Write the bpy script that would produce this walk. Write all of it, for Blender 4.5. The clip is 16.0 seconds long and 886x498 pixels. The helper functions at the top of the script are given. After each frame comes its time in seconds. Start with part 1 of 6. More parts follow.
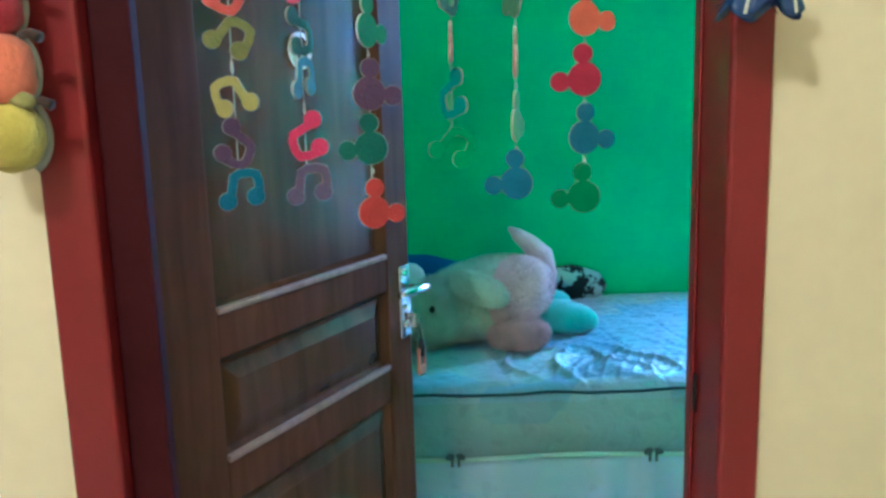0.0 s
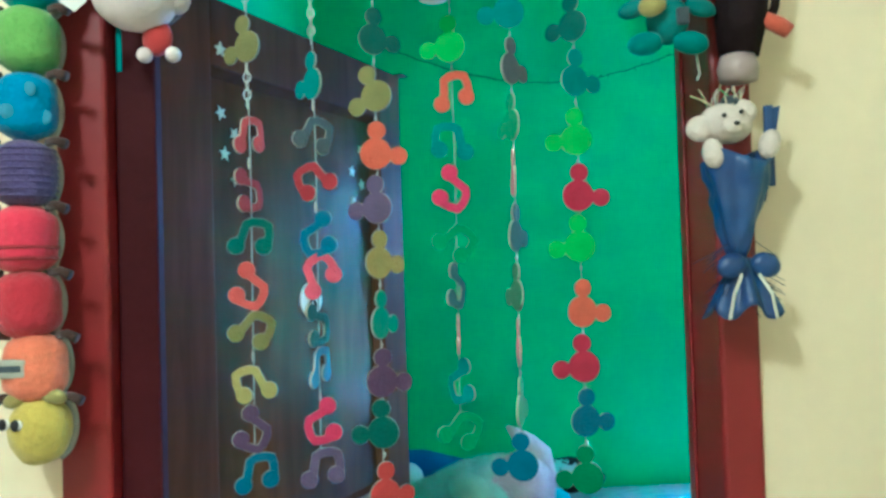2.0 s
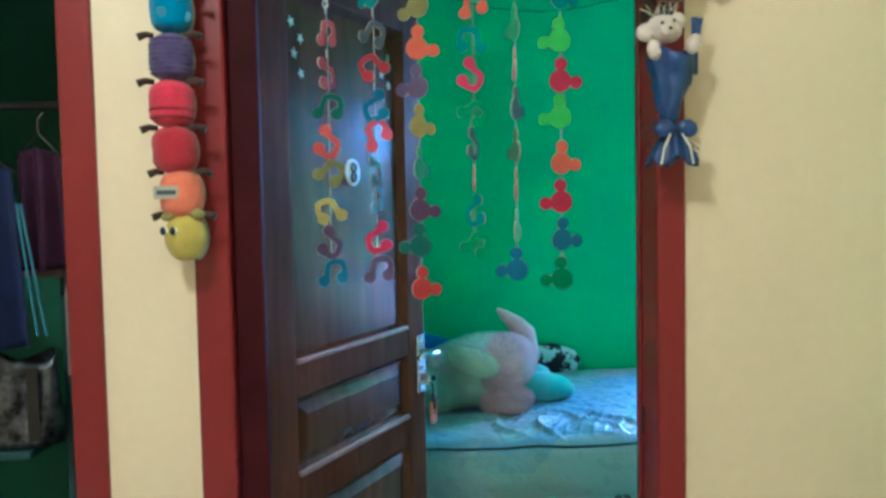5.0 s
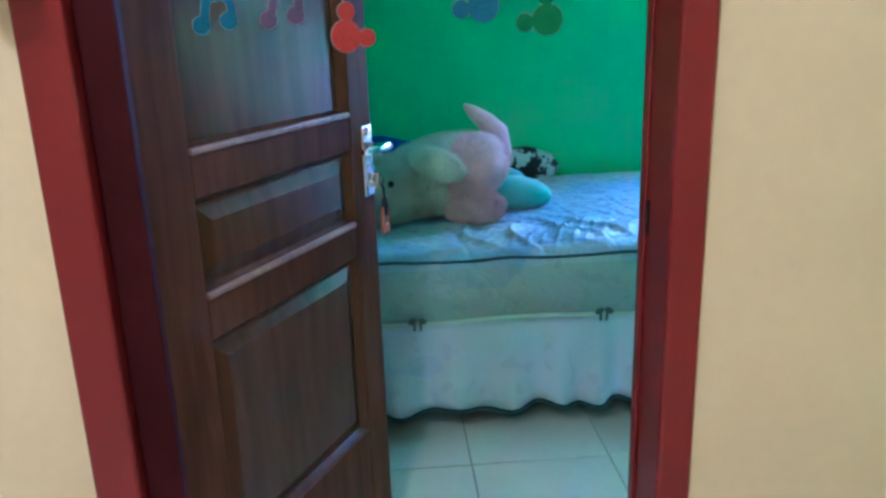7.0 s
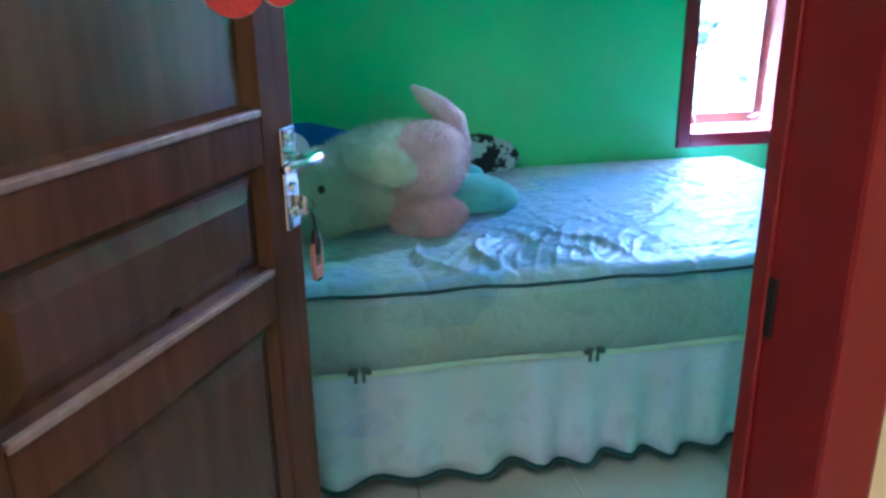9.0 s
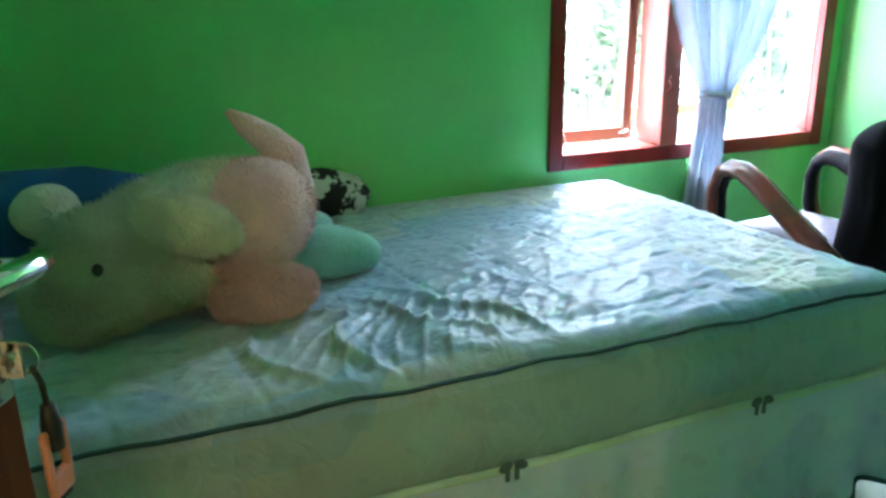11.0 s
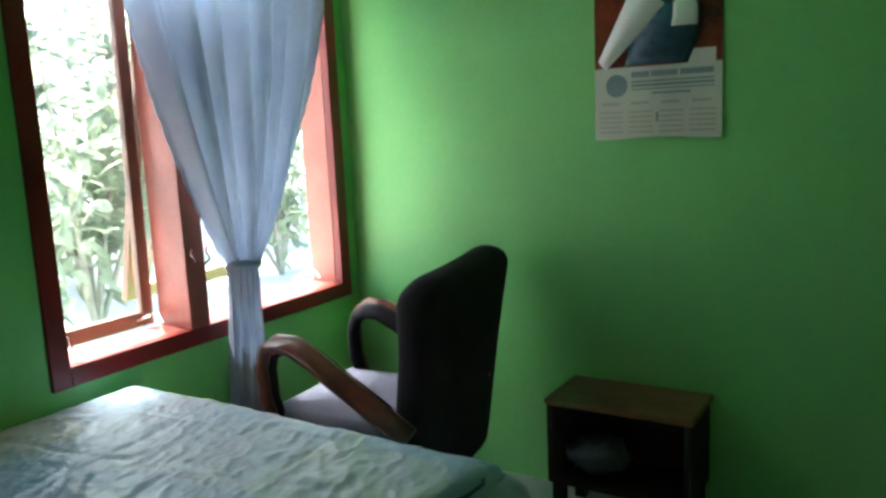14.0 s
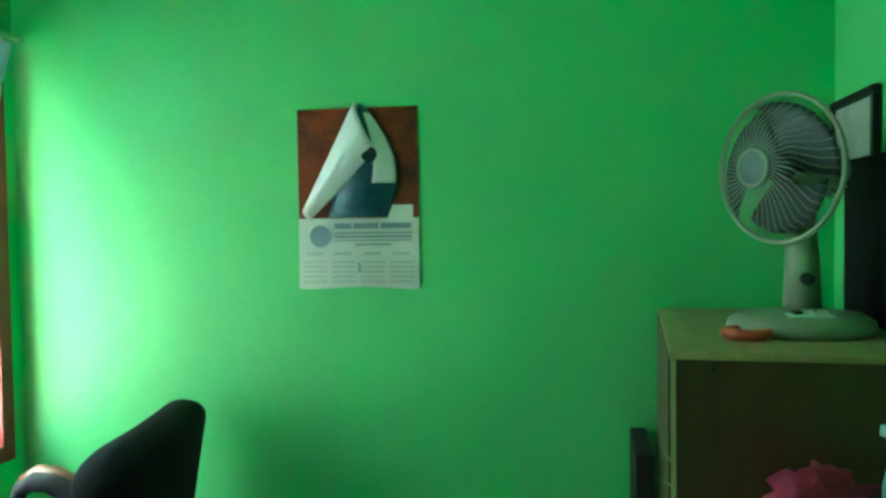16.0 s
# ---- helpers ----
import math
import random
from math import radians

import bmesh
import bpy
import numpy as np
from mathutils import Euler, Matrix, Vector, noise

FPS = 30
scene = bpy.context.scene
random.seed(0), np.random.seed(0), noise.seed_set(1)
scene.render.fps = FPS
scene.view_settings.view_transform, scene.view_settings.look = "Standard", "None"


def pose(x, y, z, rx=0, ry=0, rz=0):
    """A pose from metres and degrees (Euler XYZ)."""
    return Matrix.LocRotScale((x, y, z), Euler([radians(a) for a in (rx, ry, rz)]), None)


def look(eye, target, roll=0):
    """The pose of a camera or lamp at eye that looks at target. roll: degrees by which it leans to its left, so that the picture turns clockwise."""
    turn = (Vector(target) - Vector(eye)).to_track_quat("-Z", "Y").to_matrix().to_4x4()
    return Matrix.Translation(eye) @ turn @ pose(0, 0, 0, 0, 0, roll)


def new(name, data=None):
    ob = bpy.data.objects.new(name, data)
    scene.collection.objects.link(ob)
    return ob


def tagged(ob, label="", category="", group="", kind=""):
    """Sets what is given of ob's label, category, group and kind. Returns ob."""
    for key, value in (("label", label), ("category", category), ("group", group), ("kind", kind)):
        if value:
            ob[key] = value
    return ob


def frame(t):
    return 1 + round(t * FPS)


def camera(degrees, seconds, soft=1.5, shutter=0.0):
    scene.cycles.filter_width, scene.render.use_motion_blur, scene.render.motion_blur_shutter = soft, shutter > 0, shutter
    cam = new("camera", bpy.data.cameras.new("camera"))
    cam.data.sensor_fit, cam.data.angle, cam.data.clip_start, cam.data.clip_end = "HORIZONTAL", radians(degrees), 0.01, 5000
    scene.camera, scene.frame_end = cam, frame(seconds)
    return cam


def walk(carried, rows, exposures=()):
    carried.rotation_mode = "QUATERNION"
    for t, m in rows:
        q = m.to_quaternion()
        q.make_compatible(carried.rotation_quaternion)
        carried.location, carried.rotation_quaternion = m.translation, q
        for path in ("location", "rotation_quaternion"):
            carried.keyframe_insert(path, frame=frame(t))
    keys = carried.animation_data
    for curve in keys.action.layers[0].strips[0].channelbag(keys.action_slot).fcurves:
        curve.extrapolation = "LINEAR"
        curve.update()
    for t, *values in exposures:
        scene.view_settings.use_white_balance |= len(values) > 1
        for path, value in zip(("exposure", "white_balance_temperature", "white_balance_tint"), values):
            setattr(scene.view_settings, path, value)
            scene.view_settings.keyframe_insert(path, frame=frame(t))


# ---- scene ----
cam = camera(59.4, 16.0, soft=2.9)
PATH = [
    (0, (0.159, -0.044, 1.444), (0.167, 1.928, 1.113), -1.6),
    (0.5, (0.157, -0.07, 1.503), (0.147, 1.914, 1.277), -1.2),
    (1, (0.144, -0.053, 1.515), (0.161, 1.944, 1.412), -1.8),
    (1.5, (0.147, -0.035, 1.565), (0.194, 1.965, 1.562), -2.0),
    (2, (0.141, -0.089, 1.627), (0.181, 1.91, 1.68), -1.7),
    (2.5, (0.105, -0.192, 1.637), (0.2, 1.798, 1.803), -2.5),
    (3, (0.071, -0.307, 1.619), (0.257, 1.673, 1.836), -2.3),
    (3.5, (0.06, -0.406, 1.6), (0.254, 1.579, 1.759), -1.1),
    (4, (0.062, -0.489, 1.568), (0.186, 1.505, 1.659), -0.5),
    (4.5, (0.074, -0.558, 1.527), (0.174, 1.438, 1.519), -1.0),
    (5, (0.06, -0.538, 1.481), (0.135, 1.457, 1.376), -1.1),
    (5.2, (0.057, -0.513, 1.446), (0.128, 1.481, 1.306), -1.4),
    (7.3, (0.131, -0.054, 1.332), (0.272, 1.848, 0.73), -1.5),
    (7.5, (0.133, -0.005, 1.325), (0.294, 1.891, 0.709), -0.8),
    (8, (0.106, 0.18, 1.318), (0.294, 2.071, 0.694), -0.6),
    (8.5, (0.095, 0.352, 1.316), (0.377, 2.223, 0.668), -1.4),
    (8.6, (0.098, 0.379, 1.311), (0.379, 2.252, 0.67), -1.8),
    (8.7, (0.104, 0.402, 1.32), (0.387, 2.275, 0.681), -1.5),
    (10.8, (0.171, 0.941, 1.285), (0.819, 2.721, 0.645), -0.8),
    (11, (0.195, 1.059, 1.249), (0.925, 2.823, 0.652), -1.0),
    (11.5, (0.23, 1.144, 1.28), (1.065, 2.892, 0.783), -0.5),
    (12, (0.267, 1.24, 1.301), (1.316, 2.879, 0.84), -1.1),
    (12.5, (0.299, 1.329, 1.326), (1.613, 2.785, 0.933), -2.3),
    (13, (0.339, 1.381, 1.325), (1.854, 2.621, 0.914), -1.4),
    (13.5, (0.39, 1.428, 1.332), (1.991, 2.569, 0.966), -1.2),
    (14, (0.448, 1.452, 1.349), (2.12, 2.501, 1.03), -2.7),
    (14.5, (0.476, 1.466, 1.345), (2.264, 2.325, 1.09), -0.3),
    (15, (0.484, 1.493, 1.4), (2.37, 2.129, 1.201), 0.1),
    (15.5, (0.491, 1.529, 1.488), (2.429, 1.989, 1.309), -0.7),
    (16, (0.503, 1.474, 1.482), (2.471, 1.828, 1.414), -0.8),
]
EXPOSURES = [
    (0.0, 5.85, 3600, 8),
    (2.0, 6.0, 3350, 0),
    (3.2, 5.5, 3500, 4),
    (5.0, 5.65, 3600, 10),
    (8.7, 5.65, 3850, 26),
    (11.0, 5.1, 5350, 3),
    (12.0, 4.35, 6000, -5),
    (13.5, 3.7, 6100, 3),
    (14.5, 3.55, 6300, -4),
    (15.3, 4.3, 6600, -29),
    (16.0, 4.85, 5400, -38),
]
walk(cam, [(t, look(eye, target, roll)) for t, eye, target, roll in PATH], EXPOSURES)

# ---- world, sun, lamps ----
world = bpy.data.worlds.new("sky")
scene.world = world
world.use_nodes = True
sky = world.node_tree.nodes.new("ShaderNodeTexSky")
sky.sky_type, sky.sun_disc = "NISHITA", False
sky.sun_elevation, sky.sun_rotation = radians(66), radians(8)
world.node_tree.nodes["Background"].inputs["Strength"].default_value = 0.11
world.node_tree.links.new(sky.outputs["Color"], world.node_tree.nodes["Background"].inputs["Color"])
sun = new("sun", bpy.data.lights.new("sun", "SUN"))
sun.data.energy, sun.data.angle, sun.data.color = 5.0, radians(12), (1.0, 0.96, 0.9)
sun.matrix_world = look((0, 12, 20), (-1.2, 4.0, 2))

HALL_LAMP = (-0.50, -0.60, 2.72)
bulb_light = new("hall_bulb_light", bpy.data.lights.new("hall_bulb_light", "POINT"))
bulb_light.data.energy, bulb_light.data.shadow_soft_size, bulb_light.data.color = 1.85, 0.10, (1.0, 0.66, 0.265)
bulb_light.location = HALL_LAMP
BACKDROP_GLOW = 0.5
# added fill lamp in the upper window opening, for sky light and ground bounce
window_fill_light = new("window_fill_light", bpy.data.lights.new("window_fill_light", "AREA"))
window_fill_light.data.shape, window_fill_light.data.size, window_fill_light.data.size_y = "RECTANGLE", 0.80, 0.12
window_fill_light.data.energy, window_fill_light.data.color = 2.2, (0.90, 0.97, 1.0)
window_fill_light.matrix_world = look((2.07, 3.53, 1.950), (1.5, 1.5, 2.1))

# ---- plan (metres) ----
NORTH, EAST, WEST = 3.46, 2.97, -0.37          # inner faces of the bedroom
DOOR_Y0, DOOR_Y1 = 1.00, 1.12                  # wall with the doorway: hall face, room face
SOUTH = 0.74                                   # inner face of the deeper south part
JOG = 1.28
OPEN_L, OPEN_R, OPEN_T = -0.298, 0.545, 2.10  # doorway
WIN = (1.60, 2.91, 0.67, 2.08)                 # window frame, outside edges
CEIL = 2.95
LIFT = 0.065                                   # what hangs round the doorway, above its own drawing heights


# ---- materials ----
def mat(name, colour, rough=0.6, metal=0.0, vary=0.12, scale=6.0, fine=60.0, bump=0.05, bump_scale=0.0, coat=0.0, sheen=0.0,
        other=None, emit=0.0, alpha=1.0, transmission=0.0, spec=0.5):
    """A painted or dyed surface: two scales of uneven colour, fine relief."""
    m = bpy.data.materials.new(name)
    m.use_nodes = True
    n, l = m.node_tree.nodes, m.node_tree.links
    b = n["Principled BSDF"]
    co = n.new("ShaderNodeTexCoord")
    big = n.new("ShaderNodeTexNoise")
    big.inputs["Scale"].default_value, big.inputs["Detail"].default_value = scale, 4
    small = n.new("ShaderNodeTexNoise")
    small.inputs["Scale"].default_value, small.inputs["Detail"].default_value = fine, 3
    l.new(co.outputs["Object"], big.inputs["Vector"])
    l.new(co.outputs["Object"], small.inputs["Vector"])
    mix = n.new("ShaderNodeMix")
    mix.data_type = "RGBA"
    c2 = other or tuple(c * (1 - 2.2 * vary) for c in colour)
    mix.inputs[6].default_value = (*colour, 1)
    mix.inputs[7].default_value = (*c2, 1)
    both = n.new("ShaderNodeMath")
    both.operation = "MULTIPLY_ADD"
    both.inputs[1].default_value = 0.35
    l.new(small.outputs["Fac"], both.inputs[0])
    l.new(big.outputs["Fac"], both.inputs[2])
    ramp = n.new("ShaderNodeMapRange")
    ramp.inputs["From Min"].default_value, ramp.inputs["From Max"].default_value = 0.45, 0.9
    l.new(both.outputs[0], ramp.inputs["Value"])
    l.new(ramp.outputs["Result"], mix.inputs[0])
    l.new(mix.outputs[2], b.inputs["Base Color"])
    rr = n.new("ShaderNodeMapRange")
    rr.inputs["To Min"].default_value, rr.inputs["To Max"].default_value = max(rough - 0.08, 0.03), min(rough + 0.1, 1)
    l.new(big.outputs["Fac"], rr.inputs["Value"])
    l.new(rr.outputs["Result"], b.inputs["Roughness"])
    b.inputs["Metallic"].default_value = metal
    b.inputs["Specular IOR Level"].default_value = spec
    b.inputs["Coat Weight"].default_value, b.inputs["Coat Roughness"].default_value = coat, 0.12
    b.inputs["Sheen Weight"].default_value = sheen
    if bump:
        bp = n.new("ShaderNodeBump")
        bp.inputs["Strength"].default_value, bp.inputs["Distance"].default_value = bump, 0.01
        src = small
        if bump_scale:
            src = n.new("ShaderNodeTexNoise")
            src.inputs["Scale"].default_value, src.inputs["Detail"].default_value = bump_scale, 5
            l.new(co.outputs["Object"], src.inputs["Vector"])
        l.new(src.outputs["Fac"], bp.inputs["Height"])
        l.new(bp.outputs["Normal"], b.inputs["Normal"])
    if emit:
        b.inputs["Emission Color"].default_value, b.inputs["Emission Strength"].default_value = (*colour, 1), emit
    return m


def wood(name, light, dark, rough=0.4, stretch=(2.0, 2.0, 14.0), coat=0.0, spec=0.5):
    m = bpy.data.materials.new(name)
    m.use_nodes = True
    n, l = m.node_tree.nodes, m.node_tree.links
    b = n["Principled BSDF"]
    co, mp = n.new("ShaderNodeTexCoord"), n.new("ShaderNodeMapping")
    mp.inputs["Scale"].default_value = [16.0 / s for s in stretch]
    l.new(co.outputs["Object"], mp.inputs["Vector"])
    grain, patch = n.new("ShaderNodeTexNoise"), n.new("ShaderNodeTexNoise")
    grain.inputs["Scale"].default_value, grain.inputs["Detail"].default_value, grain.inputs["Distortion"].default_value = 6, 6, 0.6
    patch.inputs["Scale"].default_value = 1.3
    l.new(mp.outputs["Vector"], grain.inputs["Vector"])
    l.new(mp.outputs["Vector"], patch.inputs["Vector"])
    add = n.new("ShaderNodeMath")
    add.operation = "MULTIPLY_ADD"
    add.inputs[1].default_value = 0.6
    l.new(patch.outputs["Fac"], add.inputs[0])
    l.new(grain.outputs["Fac"], add.inputs[2])
    ramp = n.new("ShaderNodeValToRGB")
    ramp.color_ramp.elements[0].position, ramp.color_ramp.elements[1].position = 0.58, 1.05
    ramp.color_ramp.elements[0].color, ramp.color_ramp.elements[1].color = (*light, 1), (*dark, 1)
    l.new(add.outputs[0], ramp.inputs["Fac"])
    l.new(ramp.outputs["Color"], b.inputs["Base Color"])
    b.inputs["Roughness"].default_value, b.inputs["Specular IOR Level"].default_value = rough, spec
    b.inputs["Coat Weight"].default_value, b.inputs["Coat Roughness"].default_value = coat, 0.3
    bp = n.new("ShaderNodeBump")
    bp.inputs["Strength"].default_value, bp.inputs["Distance"].default_value = 0.06, 0.003
    l.new(grain.outputs["Fac"], bp.inputs["Height"])
    l.new(bp.outputs["Normal"], b.inputs["Normal"])
    return m


def glass(name, tint=(1, 1, 1)):
    m = bpy.data.materials.new(name)
    m.use_nodes = True
    b = m.node_tree.nodes["Principled BSDF"]
    b.inputs["Base Color"].default_value = (*tint, 1)
    b.inputs["Transmission Weight"].default_value, b.inputs["Roughness"].default_value, b.inputs["IOR"].default_value = 1.0, 0.02, 1.45
    return m


def quilt(name, a, b2, c, rough=0.45, print_ink=0.55):
    """A printed satin bed cover: patches of several pale tints with a fine darker print and creases."""
    m = bpy.data.materials.new(name)
    m.use_nodes = True
    n, l = m.node_tree.nodes, m.node_tree.links
    b = n["Principled BSDF"]
    co = n.new("ShaderNodeTexCoord")
    vor = n.new("ShaderNodeTexVoronoi")
    vor.distance = "CHEBYCHEV"
    vor.inputs["Scale"].default_value, vor.inputs["Randomness"].default_value = 3.4, 0.75
    l.new(co.outputs["Object"], vor.inputs["Vector"])
    sep = n.new("ShaderNodeSeparateColor")
    l.new(vor.outputs["Color"], sep.inputs["Color"])
    ramp = n.new("ShaderNodeValToRGB")
    e = ramp.color_ramp.elements
    e[0].color, e[0].position = (*a, 1), 0.25
    e[1].color, e[1].position = (*c, 1), 0.85
    mid = e.new(0.55)
    mid.color = (*b2, 1)
    l.new(sep.outputs["Red"], ramp.inputs["Fac"])
    soft = n.new("ShaderNodeTexNoise")
    soft.inputs["Scale"].default_value, soft.inputs["Detail"].default_value = 5, 3
    l.new(co.outputs["Object"], soft.inputs["Vector"])
    blend = n.new("ShaderNodeMix")
    blend.data_type = "RGBA"
    blend.inputs[7].default_value = (*b2, 1)
    l.new(soft.outputs["Fac"], blend.inputs[0])
    l.new(ramp.outputs["Color"], blend.inputs[6])
    mp = n.new("ShaderNodeMapping")
    mp.inputs["Scale"].default_value, mp.inputs["Rotation"].default_value = (26, 62, 26), (0, 0, 0.6)
    l.new(co.outputs["Object"], mp.inputs["Vector"])
    leaf = n.new("ShaderNodeTexNoise")
    leaf.inputs["Scale"].default_value, leaf.inputs["Detail"].default_value = 0.55, 1
    l.new(mp.outputs["Vector"], leaf.inputs["Vector"])
    cut = n.new("ShaderNodeMapRange")
    cut.inputs["From Min"].default_value, cut.inputs["From Max"].default_value = 0.59, 0.64
    cut.inputs["To Max"].default_value = print_ink
    l.new(leaf.outputs["Fac"], cut.inputs["Value"])
    pr = n.new("ShaderNodeMix")
    pr.data_type = "RGBA"
    pr.inputs[7].default_value = (a[0] * 0.35, a[1] * 0.42, a[2] * 0.45, 1)
    l.new(cut.outputs["Result"], pr.inputs[0])
    l.new(blend.outputs[2], pr.inputs[6])
    l.new(pr.outputs[2], b.inputs["Base Color"])
    b.inputs["Roughness"].default_value = rough
    b.inputs["Sheen Weight"].default_value = 0.15
    cr = n.new("ShaderNodeTexNoise")
    cr.inputs["Scale"].default_value, cr.inputs["Detail"].default_value, cr.inputs["Distortion"].default_value = 22, 4, 1.2
    l.new(co.outputs["Object"], cr.inputs["Vector"])
    bp = n.new("ShaderNodeBump")
    bp.inputs["Strength"].default_value, bp.inputs["Distance"].default_value = 0.35, 0.012
    l.new(cr.outputs["Fac"], bp.inputs["Height"])
    l.new(bp.outputs["Normal"], b.inputs["Normal"])
    return m


def cloth_thin(name, colour, through_colour, patch):
    """Thin woven cloth that lets light through, with a faint print."""
    m = bpy.data.materials.new(name)
    m.use_nodes = True
    n, l = m.node_tree.nodes, m.node_tree.links
    b, out = n["Principled BSDF"], n["Material Output"]
    co, no = n.new("ShaderNodeTexCoord"), n.new("ShaderNodeTexNoise")
    no.inputs["Scale"].default_value, no.inputs["Detail"].default_value = 7, 4
    l.new(co.outputs["Object"], no.inputs["Vector"])
    ramp = n.new("ShaderNodeValToRGB")
    ramp.color_ramp.elements[0].position, ramp.color_ramp.elements[1].position = 0.42, 0.62
    ramp.color_ramp.elements[0].color, ramp.color_ramp.elements[1].color = (*colour, 1), (*patch, 1)
    l.new(no.outputs["Fac"], ramp.inputs["Fac"])
    l.new(ramp.outputs["Color"], b.inputs["Base Color"])
    b.inputs["Roughness"].default_value, b.inputs["Sheen Weight"].default_value = 0.8, 0.2
    t, mix = n.new("ShaderNodeBsdfTranslucent"), n.new("ShaderNodeMixShader")
    t.inputs["Color"].default_value = (*through_colour, 1)
    mix.inputs["Fac"].default_value = 0.45
    l.new(b.outputs["BSDF"], mix.inputs[1])
    l.new(t.outputs["BSDF"], mix.inputs[2])
    l.new(mix.outputs["Shader"], out.inputs["Surface"])
    return m


GREEN = mat("green_wall_paint", (0.25, 0.66, 0.21), 0.52, vary=0.06, scale=1.6, fine=40, bump=0.12, bump_scale=9)
CREAM = mat("cream_wall_paint", (0.80, 0.70, 0.47), 0.5, vary=0.04, scale=1.4, fine=40, bump=0.1, bump_scale=10)
RED = mat("red_gloss_paint", (0.19, 0.011, 0.010), 0.36, vary=0.06, scale=3, bump=0.03, bump_scale=22)
# red lightened: daylight glare on reveals and mullion is put into the colour
LIT_RED = mat("lit_red_paint", (0.42, 0.13, 0.10), 0.35, vary=0.15, scale=6, bump=0.12, bump_scale=22)
SASH_BROWN = mat("weathered_sash_paint", (0.17, 0.085, 0.06), 0.45, vary=0.15, scale=8, bump=0.1)
# frame red darkened: shade in the hinge-side rebate is put into the colour
SHADED_RED = mat("shaded_red_paint", (0.045, 0.006, 0.009), 0.6, vary=0.15, scale=6, bump=0.1, spec=0.1)
CEIL_WHITE = mat("ceiling_white", (0.86, 0.86, 0.83), 0.8, vary=0.03)
TILE = mat("white_floor_tile", (0.74, 0.77, 0.76), 0.16, vary=0.05, scale=4, fine=25, bump=0.01, coat=0.2)
GROUT = mat("grey_grout", (0.34, 0.34, 0.32), 0.9)
# wall green darkened: the dimness of the side room is put into the colour
SHADED_GREEN = mat("shaded_green_wall_paint", (0.09, 0.30, 0.17), 0.5, vary=0.08, scale=2)
DOOR_WOOD = wood("varnished_door_wood", (0.108, 0.046, 0.019), (0.066, 0.026, 0.011), 0.50, (3.0, 3.0, 26.0), spec=0.04)
DOOR_PANEL = wood("varnished_panel_wood", (0.100, 0.044, 0.019), (0.062, 0.026, 0.011), 0.22, (4.0, 4.0, 30.0), spec=0.28)
CHROME = mat("chrome", (0.75, 0.75, 0.76), 0.12, 1.0, vary=0.05, bump=0.0)
BLACK = mat("black_plastic", (0.015, 0.014, 0.016), 0.45, vary=0.1)
WHITE_PL = mat("white_plastic", (0.82, 0.82, 0.80), 0.35, vary=0.03, bump=0.01)
CLEAR_PL = mat("milky_plastic", (0.42, 0.34, 0.33), 0.3, vary=0.05, bump=0.01)
RAIL_WHITE = mat("white_enamelled_rail", (0.85, 0.83, 0.78), 0.3, vary=0.04, bump=0.02)
SHEET = quilt("pale_blue_patchwork_cover", (0.16, 0.31, 0.52), (0.34, 0.43, 0.55), (0.40, 0.46, 0.36), 0.40, 0.22)
SHEET_SIDE = quilt("pale_blue_side_cover", (0.22, 0.33, 0.39), (0.30, 0.38, 0.41), (0.34, 0.39, 0.32), 0.6, 0.16)
BOW_GREY = mat("dark_grey_ribbon", (0.10, 0.13, 0.13), 0.8)
PIPING = mat("dark_teal_piping", (0.02, 0.07, 0.09), 0.7)
SKIRT = quilt("pale_blue_skirt", (0.40, 0.50, 0.78), (0.56, 0.62, 0.84), (0.50, 0.60, 0.66), 0.7, 0.15)
TRIM_BAND = mat("pale_trim_ribbon", (0.55, 0.66, 0.60), 0.6, vary=0.08)
GLASS = glass("window_glass")
CURTAIN = cloth_thin("blue_grey_curtain_cloth", (0.42, 0.47, 0.58), (0.62, 0.68, 0.80), (0.55, 0.58, 0.64))
PLUSH_GREEN = mat("pale_green_plush", (0.64, 0.70, 0.55), 0.95, vary=0.1, scale=14, fine=160, bump=0.8, bump_scale=130, sheen=0.3)
PLUSH_EAR = mat("light_green_plush", (0.80, 0.85, 0.70), 0.95, vary=0.1, scale=14, fine=160, bump=0.8, bump_scale=130, sheen=0.3)
PLUSH_PINK = mat("pink_plush", (0.80, 0.52, 0.56), 0.95, vary=0.1, scale=14, fine=160, bump=0.8, bump_scale=130, sheen=0.3)
PLUSH_WHITE = mat("off_white_plush", (0.70, 0.68, 0.60), 0.95, vary=0.08, scale=14, fine=160, bump=0.6, bump_scale=130, sheen=0.3)
PLUSH_TEAL = mat("aqua_plush", (0.24, 0.52, 0.47), 0.95, vary=0.08, scale=14, fine=160, bump=0.5, bump_scale=130, sheen=0.3)
PLUSH_GREY = mat("grey_muzzle_plush", (0.40, 0.46, 0.35), 0.95, vary=0.1, scale=14, fine=160, bump=0.8, bump_scale=130, sheen=0.3)
UPHOLSTERY = mat("dark_plum_upholstery", (0.012, 0.008, 0.014), 0.75, vary=0.15, scale=8, bump=0.25, bump_scale=120, spec=0.2)
SEAT_CLOTH = mat("grey_lilac_seat_cover", (0.11, 0.105, 0.15), 0.85, vary=0.1, bump=0.2)
ARM_WOOD = wood("red_brown_bent_wood", (0.19, 0.045, 0.022), (0.08, 0.018, 0.010), 0.28, (10, 6, 6), coat=0.4)
DARK_WOOD = wood("dark_stained_wood", (0.016, 0.008, 0.005), (0.007, 0.0035, 0.003), 0.7, (10, 10, 10))
TOP_WOOD = wood("worn_brown_table_top", (0.22, 0.105, 0.045), (0.12, 0.055, 0.026), 0.35, (3, 14, 3))
